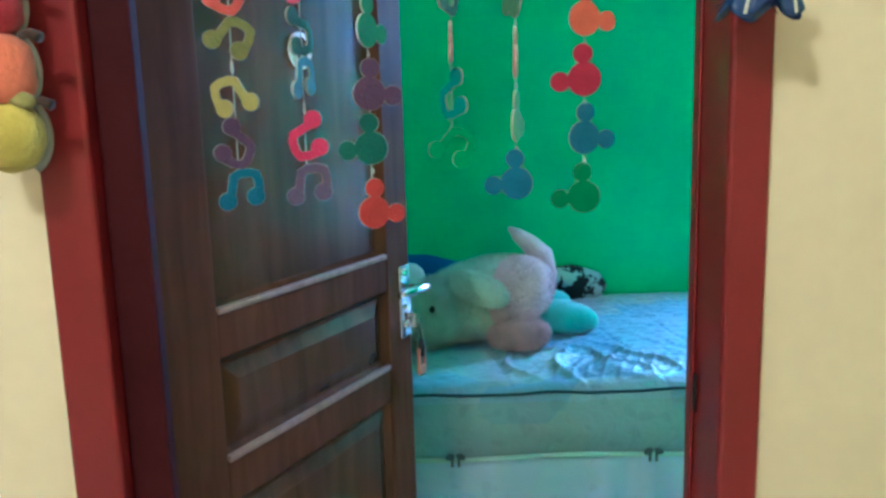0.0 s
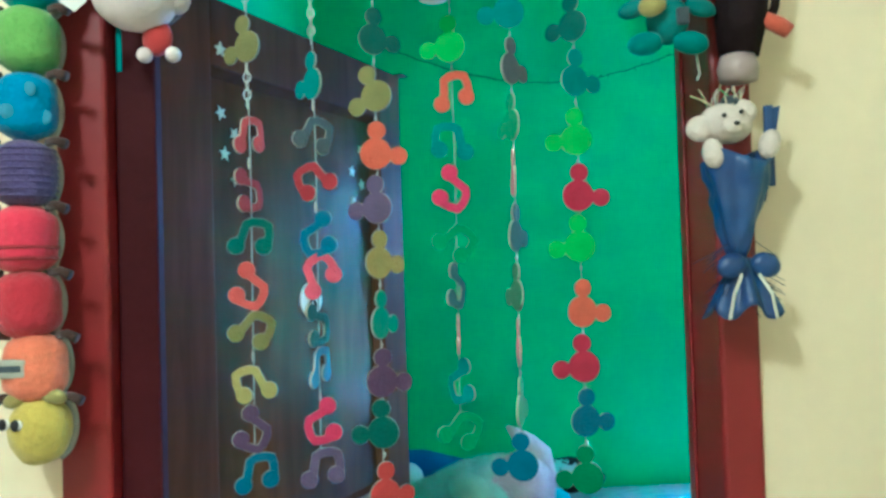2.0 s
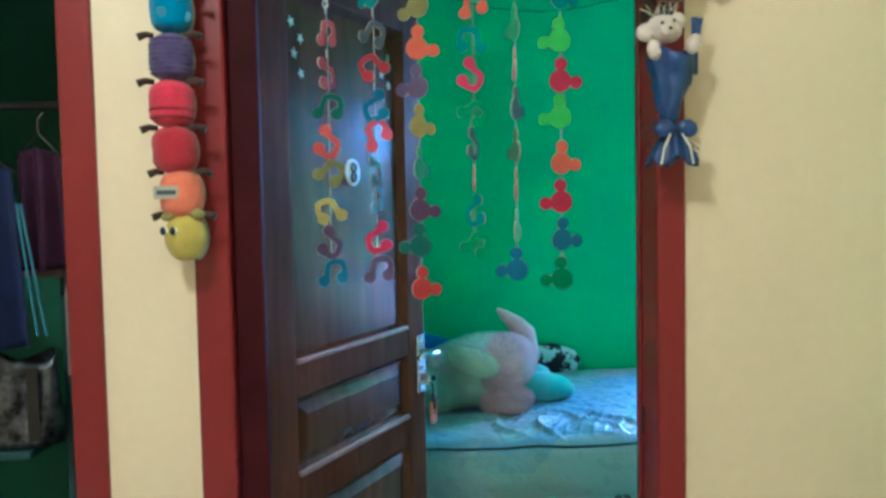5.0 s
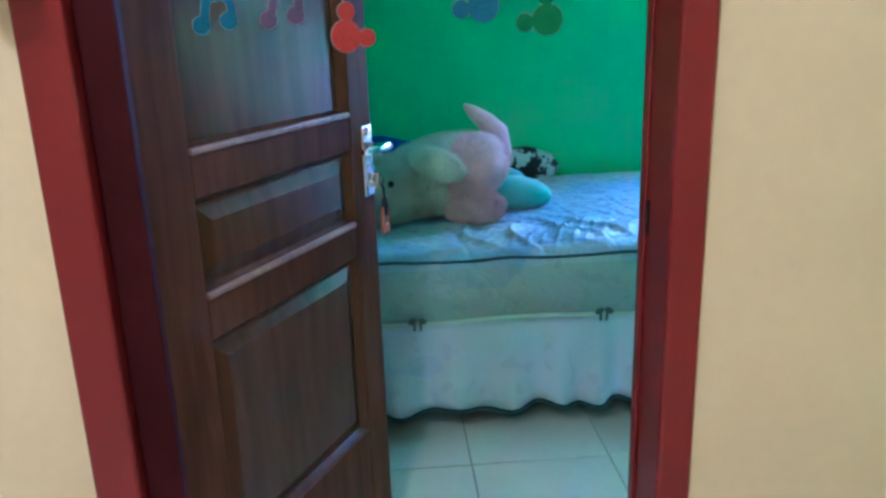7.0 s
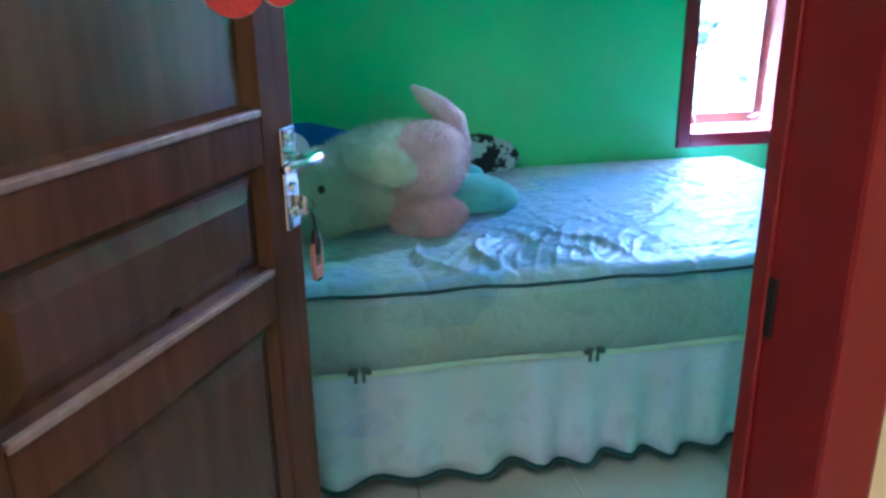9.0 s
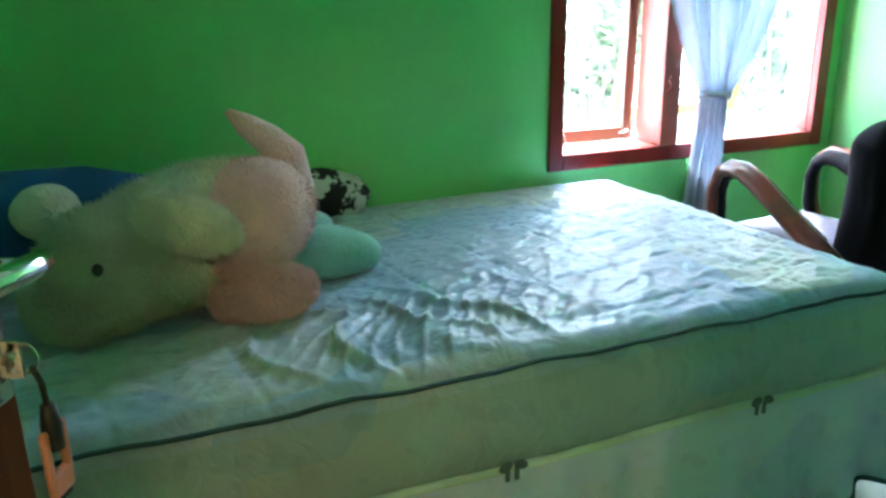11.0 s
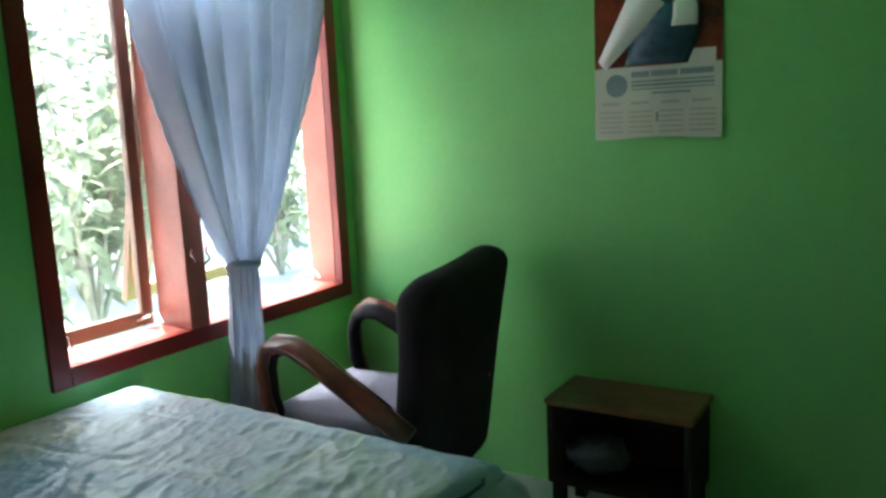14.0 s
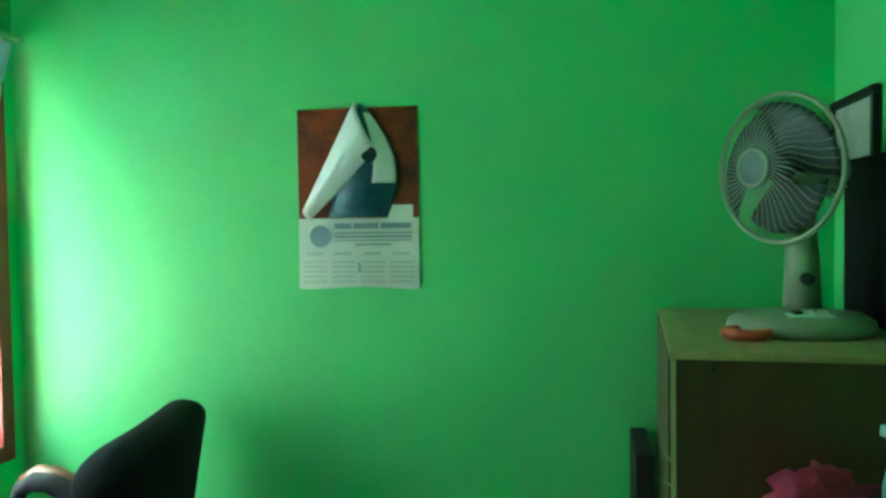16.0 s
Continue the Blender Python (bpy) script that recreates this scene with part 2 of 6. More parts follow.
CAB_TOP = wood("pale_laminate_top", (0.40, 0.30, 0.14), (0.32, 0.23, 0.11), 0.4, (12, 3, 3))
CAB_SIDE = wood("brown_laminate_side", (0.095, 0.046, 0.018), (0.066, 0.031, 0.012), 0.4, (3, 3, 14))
CAB_EDGE = mat("pale_chipped_edge", (0.50, 0.42, 0.25), 0.7)


# ---- mesh helpers ----
def part(name, bm, material, parent=None, label="", smooth=False):
    """One mesh object from a bmesh, under a thing or a part."""
    me = bpy.data.meshes.new(name)
    if smooth:
        for f in bm.faces:
            f.smooth = True
    bm.to_mesh(me)
    bm.free()
    me.materials.append(material)
    ob = new(name, me)
    if parent is not None:
        ob.parent = parent
    if label:
        tagged(ob, label)
    return ob


def thing(name, label, category, at=(0, 0, 0), rz=0, group="", kind=""):
    ob = new(name)
    ob.empty_display_size = 0.05
    ob.matrix_basis = pose(*at, 0, 0, rz)
    return tagged(ob, label, category, group, kind)


def box(lo, hi, bevel=0.0, bm=None, m=None):
    """A box between two corners, with rounded edges."""
    bm = bm or bmesh.new()
    c = [(a + b) / 2 for a, b in zip(lo, hi)]
    r = bmesh.ops.create_cube(bm, size=1.0, matrix=Matrix.LocRotScale(c, None, [max(b - a, 1e-4) for a, b in zip(lo, hi)]))
    if bevel:
        es = list({e for v in r["verts"] for e in v.link_edges})
        g = bmesh.ops.bevel(bm, geom=es, offset=bevel, segments=2, profile=0.5, affect="EDGES")
    if m is not None:
        vs = bm.verts if not bevel else {v for v in bm.verts if v in set(g["verts"]) or v in set(r["verts"]) and v.is_valid}
        bmesh.ops.transform(bm, matrix=m, verts=list(vs))
    return bm


def ball(c, r, rot=(0, 0, 0), seg=20, bm=None, wob=0.0, seed=0.0, fr=3.0):
    """A soft rounded body with three radii, a little uneven."""
    bm = bm or bmesh.new()
    k = bmesh.ops.create_uvsphere(bm, u_segments=seg, v_segments=max(seg * 2 // 3, 8), radius=1.0)
    M = pose(*c, *rot) @ Matrix.Diagonal((*r, 1))
    for v in k["verts"]:
        p = v.co.copy()
        if wob:
            p *= 1 + wob * noise.noise(p * fr + Vector((seed, seed * 2.3, 0)))
        v.co = M @ p
    return bm


def tube(points, r, seg=8, bm=None, closed=False, flat=1.0):
    """A round bar swept along points; r may be a list."""
    bm = bm or bmesh.new()
    pts = [Vector(p) for p in points]
    n = len(pts)
    rings = []
    side = None
    for i, p in enumerate(pts):
        a = pts[i - 1] if (i or closed) else pts[i]
        b = pts[(i + 1) % n] if (i < n - 1 or closed) else pts[i]
        d = (b - a).normalized()
        if side is None:
            side = d.orthogonal().normalized()
        side = (side - d * side.dot(d))
        side = side.normalized() if side.length > 1e-5 else d.orthogonal().normalized()
        up = d.cross(side)
        rad = r[i] if isinstance(r, (list, tuple)) else r
        rings.append([bm.verts.new(p + rad * (math.cos(q) * side + flat * math.sin(q) * up))
                      for q in [2 * math.pi * k / seg for k in range(seg)]])
    last = n if closed else n - 1
    for i in range(last):
        A, B = rings[i], rings[(i + 1) % n]
        for k in range(seg):
            bm.faces.new((A[k], A[(k + 1) % seg], B[(k + 1) % seg], B[k]))
    if not closed:
        bm.faces.new(rings[0][::-1])
        bm.faces.new(rings[-1])
    bmesh.ops.recalc_face_normals(bm, faces=bm.faces)
    return bm


def lathe(profile, at=(0, 0, 0), seg=24, m=None):
    """A turned body from (radius, height) pairs."""
    bm = bmesh.new()
    rings = []
    for r, z in profile:
        rings.append([bm.verts.new((at[0] + r * math.cos(2 * math.pi * k / seg), at[1] + r * math.sin(2 * math.pi * k / seg), at[2] + z)) for k in range(seg)])
    for A, B in zip(rings, rings[1:]):
        for k in range(seg):
            bm.faces.new((A[k], A[(k + 1) % seg], B[(k + 1) % seg], B[k]))
    bm.faces.new(rings[0][::-1])
    bm.faces.new(rings[-1])
    bmesh.ops.recalc_face_normals(bm, faces=bm.faces)
    if m is not None:
        bmesh.ops.transform(bm, matrix=m, verts=bm.verts)
    return bm


def prism(outline, depth, m=None, bm=None):
    """A flat piece cut along an outline in x and z, with thickness along y."""
    bm = bm or bmesh.new()
    A = [bm.verts.new((x, -depth / 2, z)) for x, z in outline]
    B = [bm.verts.new((x, depth / 2, z)) for x, z in outline]
    n = len(A)
    fs = [bm.faces.new(A), bm.faces.new(B[::-1])]
    for k in range(n):
        fs.append(bm.faces.new((A[k], B[k], B[(k + 1) % n], A[(k + 1) % n])))
    bmesh.ops.recalc_face_normals(bm, faces=fs)
    if m is not None:
        bmesh.ops.transform(bm, matrix=m, verts=A + B)
    return bm


def disc(x, z, r, n=18):
    return [(x + r * math.cos(2 * math.pi * k / n), z + r * math.sin(2 * math.pi * k / n)) for k in range(n)]


def sheet(nu, nv, fn, thick=0.0):
    """A cloth or surface of nu by nv cells, each corner at fn(u, v)."""
    bm = bmesh.new()
    vs = [[bm.verts.new(fn(i / nu, j / nv)) for i in range(nu + 1)] for j in range(nv + 1)]
    for j in range(nv):
        for i in range(nu):
            bm.faces.new((vs[j][i], vs[j][i + 1], vs[j + 1][i + 1], vs[j + 1][i]))
    if thick:
        bmesh.ops.recalc_face_normals(bm, faces=bm.faces)
        bmesh.ops.solidify(bm, geom=bm.faces, thickness=thick)
    return bm


def structure(name, bm, material, label="", parent=None):
    ob = part(name, bm, material, parent)
    return tagged(ob, label, "", "", "structure") if parent is None else ob


# ---- the shell ----
def wall_boxes(name, boxes, material, label):
    bm = bmesh.new()
    for lo, hi in boxes:
        box(lo, hi, 0, bm)
    return structure(name, bm, material, label)


FR_L, FR_R, FR_T = -0.368, 0.602, 2.17        # outer edges of the door frame
MID = 1.06                                      # the doorway wall: hall skin to here, room skin behind
L2 = -0.55                                      # next doorway, outer edge of its frame; opening beyond
wall_boxes("wall_doorway_hall_side", [((L2, DOOR_Y0, 0), (FR_L, MID, CEIL)), ((FR_R, DOOR_Y0, 0), (JOG, MID, CEIL)), ((FR_L, DOOR_Y0, FR_T), (FR_R, MID, CEIL)),
           ((-1.60, DOOR_Y0, 2.171), (L2, MID, CEIL)), ((-2.6, DOOR_Y0, 0), (-1.60, MID, CEIL))], CREAM, "cream painted plaster wall round the doorway")
wall_boxes("wall_doorway_room_side", [((WEST - 0.0, MID + 0.001, 0), (FR_L, DOOR_Y1, CEIL)), ((FR_R, MID + 0.001, 0), (JOG, DOOR_Y1, CEIL)), ((FR_L, MID + 0.001, FR_T), (FR_R, DOOR_Y1, CEIL))],
           GREEN, "green painted plaster wall beside the doorway")
wall_boxes("wall_jog", [((JOG, SOUTH + 0.002, 0), (JOG + 0.06, DOOR_Y1, CEIL))], GREEN, "green painted return of the wall")
wall_boxes("wall_south", [((JOG + 0.0, SOUTH - 0.12, 0), (EAST, SOUTH, CEIL))], GREEN, "green painted plaster wall")
wall_boxes("wall_east", [((EAST, SOUTH - 0.12, 0), (EAST + 0.14, NORTH + 0.13, CEIL))], GREEN, "green painted plaster wall with a calendar")
wall_boxes("wall_west", [((WEST - 0.12, MID + 0.002, 0), (WEST, NORTH + 0.13, CEIL))], GREEN, "green painted plaster wall")
WX0, WX1, WZ0, WZ1 = WIN
wall_boxes("wall_north", [((WEST, NORTH, 0), (WX0 + 0.02, NORTH + 0.13, CEIL)), ((WX1 - 0.02, NORTH, 0), (EAST, NORTH + 0.13, CEIL)),
                          ((WX0 + 0.02, NORTH, 0), (WX1 - 0.02, NORTH + 0.13, WZ0 + 0.02)), ((WX0 + 0.02, NORTH, WZ1 - 0.02), (WX1 - 0.02, NORTH + 0.13, CEIL))],
           GREEN, "green painted plaster wall with a window")
wall_boxes("ceiling", [((-2.7, -2.4, CEIL), (3.2, 3.6, CEIL + 0.1))], CEIL_WHITE, "plain white ceiling")
# unseen slab, added only to keep direct sun off the window sashes
wall_boxes("unseen_sun_block", [((-2.7, 3.605, CEIL), (3.2, 4.5, CEIL + 0.1))], CEIL_WHITE, "unseen slab added outside to keep sun off the window")
wall_boxes("wall_hall_back", [((-2.7, -2.4, 0), (2.3, -2.28, CEIL))], CREAM, "cream painted hall wall")
wall_boxes("wall_hall_east", [((JOG, -2.28, 0), (JOG + 0.1, SOUTH - 0.122, CEIL))], CREAM, "cream painted hall wall")
wall_boxes("wall_hall_west", [((-2.7, -2.28, 0), (-2.6, 3.0, CEIL))], CREAM, "cream painted hall wall")
wall_boxes("wall_side_room_back", [((-2.6, 2.6, 0), (WEST - 0.12, 2.7, CEIL))], SHADED_GREEN, "green wall of the side room, coloured darker for its dimness")
wall_boxes("wall_side_room_partition", [((WEST - 0.125, MID + 0.06, 0), (WEST - 0.121, 2.6, CEIL))], SHADED_GREEN, "green wall of the side room, coloured darker for its dimness")

floor = structure("floor", box((-2.7, -2.4, -0.12), (3.2, 3.6, -0.006)), GROUT, "white ceramic tiled floor")
T = 0.44
tile_bm = box((-T / 2 + 0.002, -T / 2 + 0.002, -0.008), (T / 2 - 0.002, T / 2 - 0.002, 0.0), 0.0015)
tile_me = bpy.data.meshes.new("tile")
tile_bm.to_mesh(tile_me)
tile_bm.free()
tile_me.materials.append(TILE)
for i in range(-8, 7):
    for j in range(-7, 9):
        x, y = 0.335 + T / 2 + i * T, 2.02 + T / 2 + (j - 4) * T
        if -2.80 < x < 2.96 and -2.48 < y < 3.45:
            o = new("tile", tile_me)
            o.parent, o.location = floor, (x, y, 0)


# ---- doorway ----
def door_frame():
    f = thing("door_1", "red gloss-painted wooden door frame in the cream wall", "door frame", kind="structure")
    y0, y1 = DOOR_Y0 - 0.012, DOOR_Y1 + 0.004
    for lo, hi, nm in (((FR_L, y0, 0), (OPEN_L, y1, OPEN_T), "jamb"), ((OPEN_R, y0, 0), (FR_R, y1, OPEN_T), "jamb"), ((FR_L, y0, OPEN_T + 0.001), (FR_R, y1, FR_T), "head")):
        part(nm, box(lo, hi, 0.006), RED, f)
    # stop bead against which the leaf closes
    part("stop", box((OPEN_L + 0.001, y0 + 0.030, 0), (OPEN_L + 0.058, y0 + 0.058, OPEN_T - 0.02), 0.004), SHADED_RED, f, "stop bead coloured dark for the shaded rebate")
    part("stop", box((OPEN_R - 0.006, y1 - 0.028, 0), (OPEN_R - 0.001, y1 - 0.002, OPEN_T - 0.012), 0.002), RED, f)
    part("stop", box((OPEN_L + 0.059, y0 + 0.035, OPEN_T - 0.012), (OPEN_R - 0.013, y1 - 0.05, OPEN_T - 0.001), 0.004), RED, f)
    part("strike", box((OPEN_R - 0.004, y1 - 0.04, 0.99), (OPEN_R - 0.0005, y1 - 0.018, 1.05), 0.001), BLACK, f)
    return f


door_frame()
side_frame = thing("door_2", "red gloss-painted door frame of the side room", "door frame", kind="structure")
part("jamb", box((-0.615, DOOR_Y0 - 0.012, 0), (L2, DOOR_Y1 + 0.004, 2.10), 0.006), RED, side_frame)
part("jamb", box((-1.60, DOOR_Y0 - 0.012, 0), (-1.535, DOOR_Y1 + 0.004, 2.10), 0.006), RED, side_frame)
part("head", box((-1.60, DOOR_Y0 - 0.012, 2.101), (L2, DOOR_Y1 + 0.004, 2.17), 0.006), RED, side_frame)

# the open leaf: local x along the leaf from the hinge, -y towards the face that is seen
LEAF_W, LEAF_T = 0.745, 0.036
leaf = thing("door_leaf", "brown varnished panelled wooden door standing open with a chrome handle", "door", (-0.255, 1.09, 0), math.degrees(math.atan2(0.8895, 0.457)))
PAN = [(1.144, 1.975), (0.888, 1.064), (0.345, 0.806)]   # heights of the three panels


def leaf_parts():
    z0, z1 = 0.008, 2.090
    x0, x1 = 0.108, 0.645
    for a, b in ((-0.022, x0), (x1, LEAF_W)):
        part("stile", box((a, 0, z0), (b, LEAF_T, z1), 0.003), DOOR_WOOD, leaf)
    for a, b in ((z0, 0.345), (0.806, 0.888), (1.064, 1.144), (1.975, z1)):
        part("rail", box((x0 + 0.0006, 0.0008, a), (x1 - 0.0006, LEAF_T - 0.0008, b), 0.003), DOOR_WOOD, leaf)
    for pz0, pz1 in PAN:
        px0, px1 = x0, x1
        bm = bmesh.new()
        def ring(ins, y):
            return [bm.verts.new(p) for p in ((px0 + ins, y, pz0 + ins), (px1 - ins, y, pz0 + ins), (px1 - ins, y, pz1 - ins), (px0 + ins, y, pz1 - ins))]
        R = [ring(0.0005, 0.004), ring(0.008, 0.012), ring(0.014, 0.019), ring(0.020, 0.019), ring(0.048, 0.009)] if pz1 - pz0 < 0.6 else [ring(0.0005, 0.003), ring(0.004, 0.008), ring(0.014, 0.022)]
        for A, B in zip(R, R[1:]):
            for k in range(4):
                bm.faces.new((A[k], A[(k + 1) % 4], B[(k + 1) % 4], B[k]))
        bm.faces.new(R[-1])
        back = ring(0.0005, LEAF_T - 0.006)
        bm.faces.new(back[::-1])
        for k in range(4):
            bm.faces.new((back[k], back[(k + 1) % 4], R[0][(k + 1) % 4], R[0][k]))
        bmesh.ops.recalc_face_normals(bm, faces=bm.faces)
        part("panel", bm, DOOR_PANEL, leaf)
    # pale strips paint the light caught on the lower bevels of two panels
    LIT_BEVEL = wood("lit_bevel_wood", (0.30, 0.19, 0.12), (0.19, 0.11, 0.07), 0.5)
    for z in (1.144, 0.888):
        part("lit_bevel_strip", box((x0 + 0.002, -0.003, z - 0.006), (x1 - 0.002, 0.010, z + 0.006), 0.003), LIT_BEVEL, leaf, "pale strip for light caught on the bevel")
    # lock plate and lever
    plate = part("lock_plate", box((0.691, -0.006, 0.942), (0.736, 0.0, 1.112), 0.003), CHROME, leaf, "chrome lock plate")
    for dz, r in ((1.095, 0.013), (0.972, 0.011), (1.012, 0.009)):
        part("rose", lathe([(r, 0), (r, 0.004), (r * 0.7, 0.007)], m=pose(0.714, -0.005, dz, 90, 0, 0)), CHROME, plate)
    part("lever", tube([(0.622, -0.044, 1.062), (0.64, -0.049, 1.064), (0.68, -0.052, 1.064), (0.718, -0.052, 1.063), (0.736, -0.050, 1.062)], [0.007, 0.0095, 0.0105, 0.0105, 0.010], 12), CHROME, leaf, "chrome lever handle", True)
    part("spindle", tube([(0.713, -0.004, 1.063), (0.713, -0.05, 1.063)], 0.0085, 10), CHROME, leaf, "", True)
    part("keyhole", box((0.710, -0.0075, 0.982), (0.717, -0.0058, 0.999), 0.001), BLACK, plate)
    for z in (0.25, 1.05, 1.80):
        part("hinge", tube([(-0.006, LEAF_T, z), (-0.006, LEAF_T, z + 0.09)], 0.006, 8), CHROME, leaf)


leaf_parts()


# ---- window ----
def window():
    w = thing("window_1", "red-painted wooden window with two top-hung sashes pushed open", "window", kind="structure")
    y0, y1 = NORTH - 0.012, NORTH + 0.15
    fw = 0.058
    yr = NORTH + 0.022
    mx0, mx1 = 2.085, 2.165
    for nm, x0, x1, z0, z1 in (("jamb", WX0, WX0 + fw, WZ0, WZ1), ("jamb", WX1 - fw, WX1, WZ0, WZ1), ("head", WX0 + fw, WX1 - fw, WZ1 - fw, WZ1), ("sill", WX0 + fw, WX1 - fw, WZ0, WZ0 + fw)):
        piece = part(nm, box((x0, y0, z0), (x1, yr, z1), 0.004), RED, w)
        part("reveal", box((x0, yr + 0.0005, z0), (x1, y1, z1), 0.003), LIT_RED, piece, "red reveal coloured paler for the daylight on it")
    part("mullion", box((mx0, y0 + 0.004, WZ0 + fw), (mx1, y1, WZ1 - fw), 0.004), LIT_RED, w)
    for a, b, ang in ((WX0 + fw + 0.004, mx0 - 0.004, 1.2), (mx1 + 0.004, WX1 - fw - 0.004, 13.0)):
        M = pose(0, NORTH + 0.145, WZ1 - fw - 0.004, ang, 0, 0)
        h = WZ1 - WZ0 - 2 * fw - 0.008
        sash = part("sash", box((a, 0, -h), (a + 0.042, 0.03, 0), 0.003), SASH_BROWN, w)
        sash.matrix_basis = M
        for lo, hi in (((b - 0.042, 0, -h), (b, 0.03, 0)), ((a + 0.043, 0.001, -h), (b - 0.043, 0.029, -h + 0.05)), ((a + 0.043, 0.001, -0.042), (b - 0.043, 0.029, 0))):
            part("sash_rail", box(lo, hi, 0.003), SASH_BROWN, sash)
        pane = part("pane", box((a + 0.040, 0.012, -h + 0.045), (b - 0.040, 0.016, -0.04)), GLASS, sash, "clear glass pane")
        pane.visible_shadow = False
        for hx in (a + 0.05, b - 0.05):
            stay = tube([(hx, NORTH + 0.06, WZ0 + fw + 0.03), (hx + 0.01, NORTH + 0.09, WZ0 + fw + 0.055), (hx + 0.012, NORTH + 0.14, WZ0 + fw + 0.045), (hx - 0.02, NORTH + 0.19, WZ0 + fw + 0.02)], 0.004, 6)
            part("stay", stay, CHROME, w)
    # small iron catches on the mullion
    for bx in (mx0 + 0.01, mx1 - 0.01):
        part("catch", tube([(bx, y0 - 0.002, 0.93), (bx + 0.012, y0 - 0.018, 0.95), (bx - 0.006, y0 - 0.022, 0.975), (bx + 0.008, y0 - 0.012, 0.99)], 0.0035, 6), RED, w)
    return w


window()


def curtain():
    c = thing("curtain", "thin blue-grey printed curtain gathered and tied at the window", "curtain")
    z0, zt, z1 = 2.13, 0.915, 0.20

    def shape(u, v):
        s = u - 0.5
        if v < 0.68:
            k = v / 0.68
            z = z0 + (zt - z0) * k
            e = max(0.0, 1 - k) ** 0.72
            w = 0.105 + (1.02 - 0.105) * e
            cx = 2.28 + 0.10 * e
            amp = 0.012 + 0.026 * (1 - abs(1 - 2 * k))
        else:
            k = (v - 0.68) / 0.32
            z = zt + (z1 - zt) * k
            w = 0.105 + 0.075 * min(1, k * 1.5)
            cx = 2.28 - 0.035 * k
            amp = 0.024
        x = cx + s * w
        if abs(s) > 0.45 and v < 0.66:
            x += math.copysign(0.010 * math.sin(v * 75), s)          # frilled edges
        y = NORTH - 0.055 + amp * math.sin(u * 46 + 1.5 * math.sin(v * 5)) + 0.012 * math.sin(u * 17 + v * 4) - 0.03 * (1 - abs(2 * s)) * (1 if v < 0.68 else 0.4)
        return (x, y, z + 0.010 * math.sin(u * 11))
    part("cloth", sheet(90, 60, shape, 0.0012), CURTAIN, c, "", True)
    ring = [(2.28 + 0.058 * math.cos(a), NORTH - 0.062 + 0.042 * math.sin(a), 0.915 + 0.006 * math.sin(a * 2)) for a in [2 * math.pi * k / 20 for k in range(20)]]
    part("tie", tube(ring, 0.012, 8, closed=True), CURTAIN, c, "", True)
    part("rod", tube([(1.45, NORTH - 0.06, 2.14), (2.95, NORTH - 0.06, 2.14)], 0.009, 10), CHROME, c)
    for x in (1.5, 2.93):
        part("bracket", box((x - 0.01, NORTH - 0.066, 2.125), (x + 0.01, NORTH, 2.155), 0.003), CHROME, c)


curtain()

# ---- bed ----
BX0, BX1, BY0, BY1, BZ = -0.33, 1.85, 2.20, 3.43, 0.640


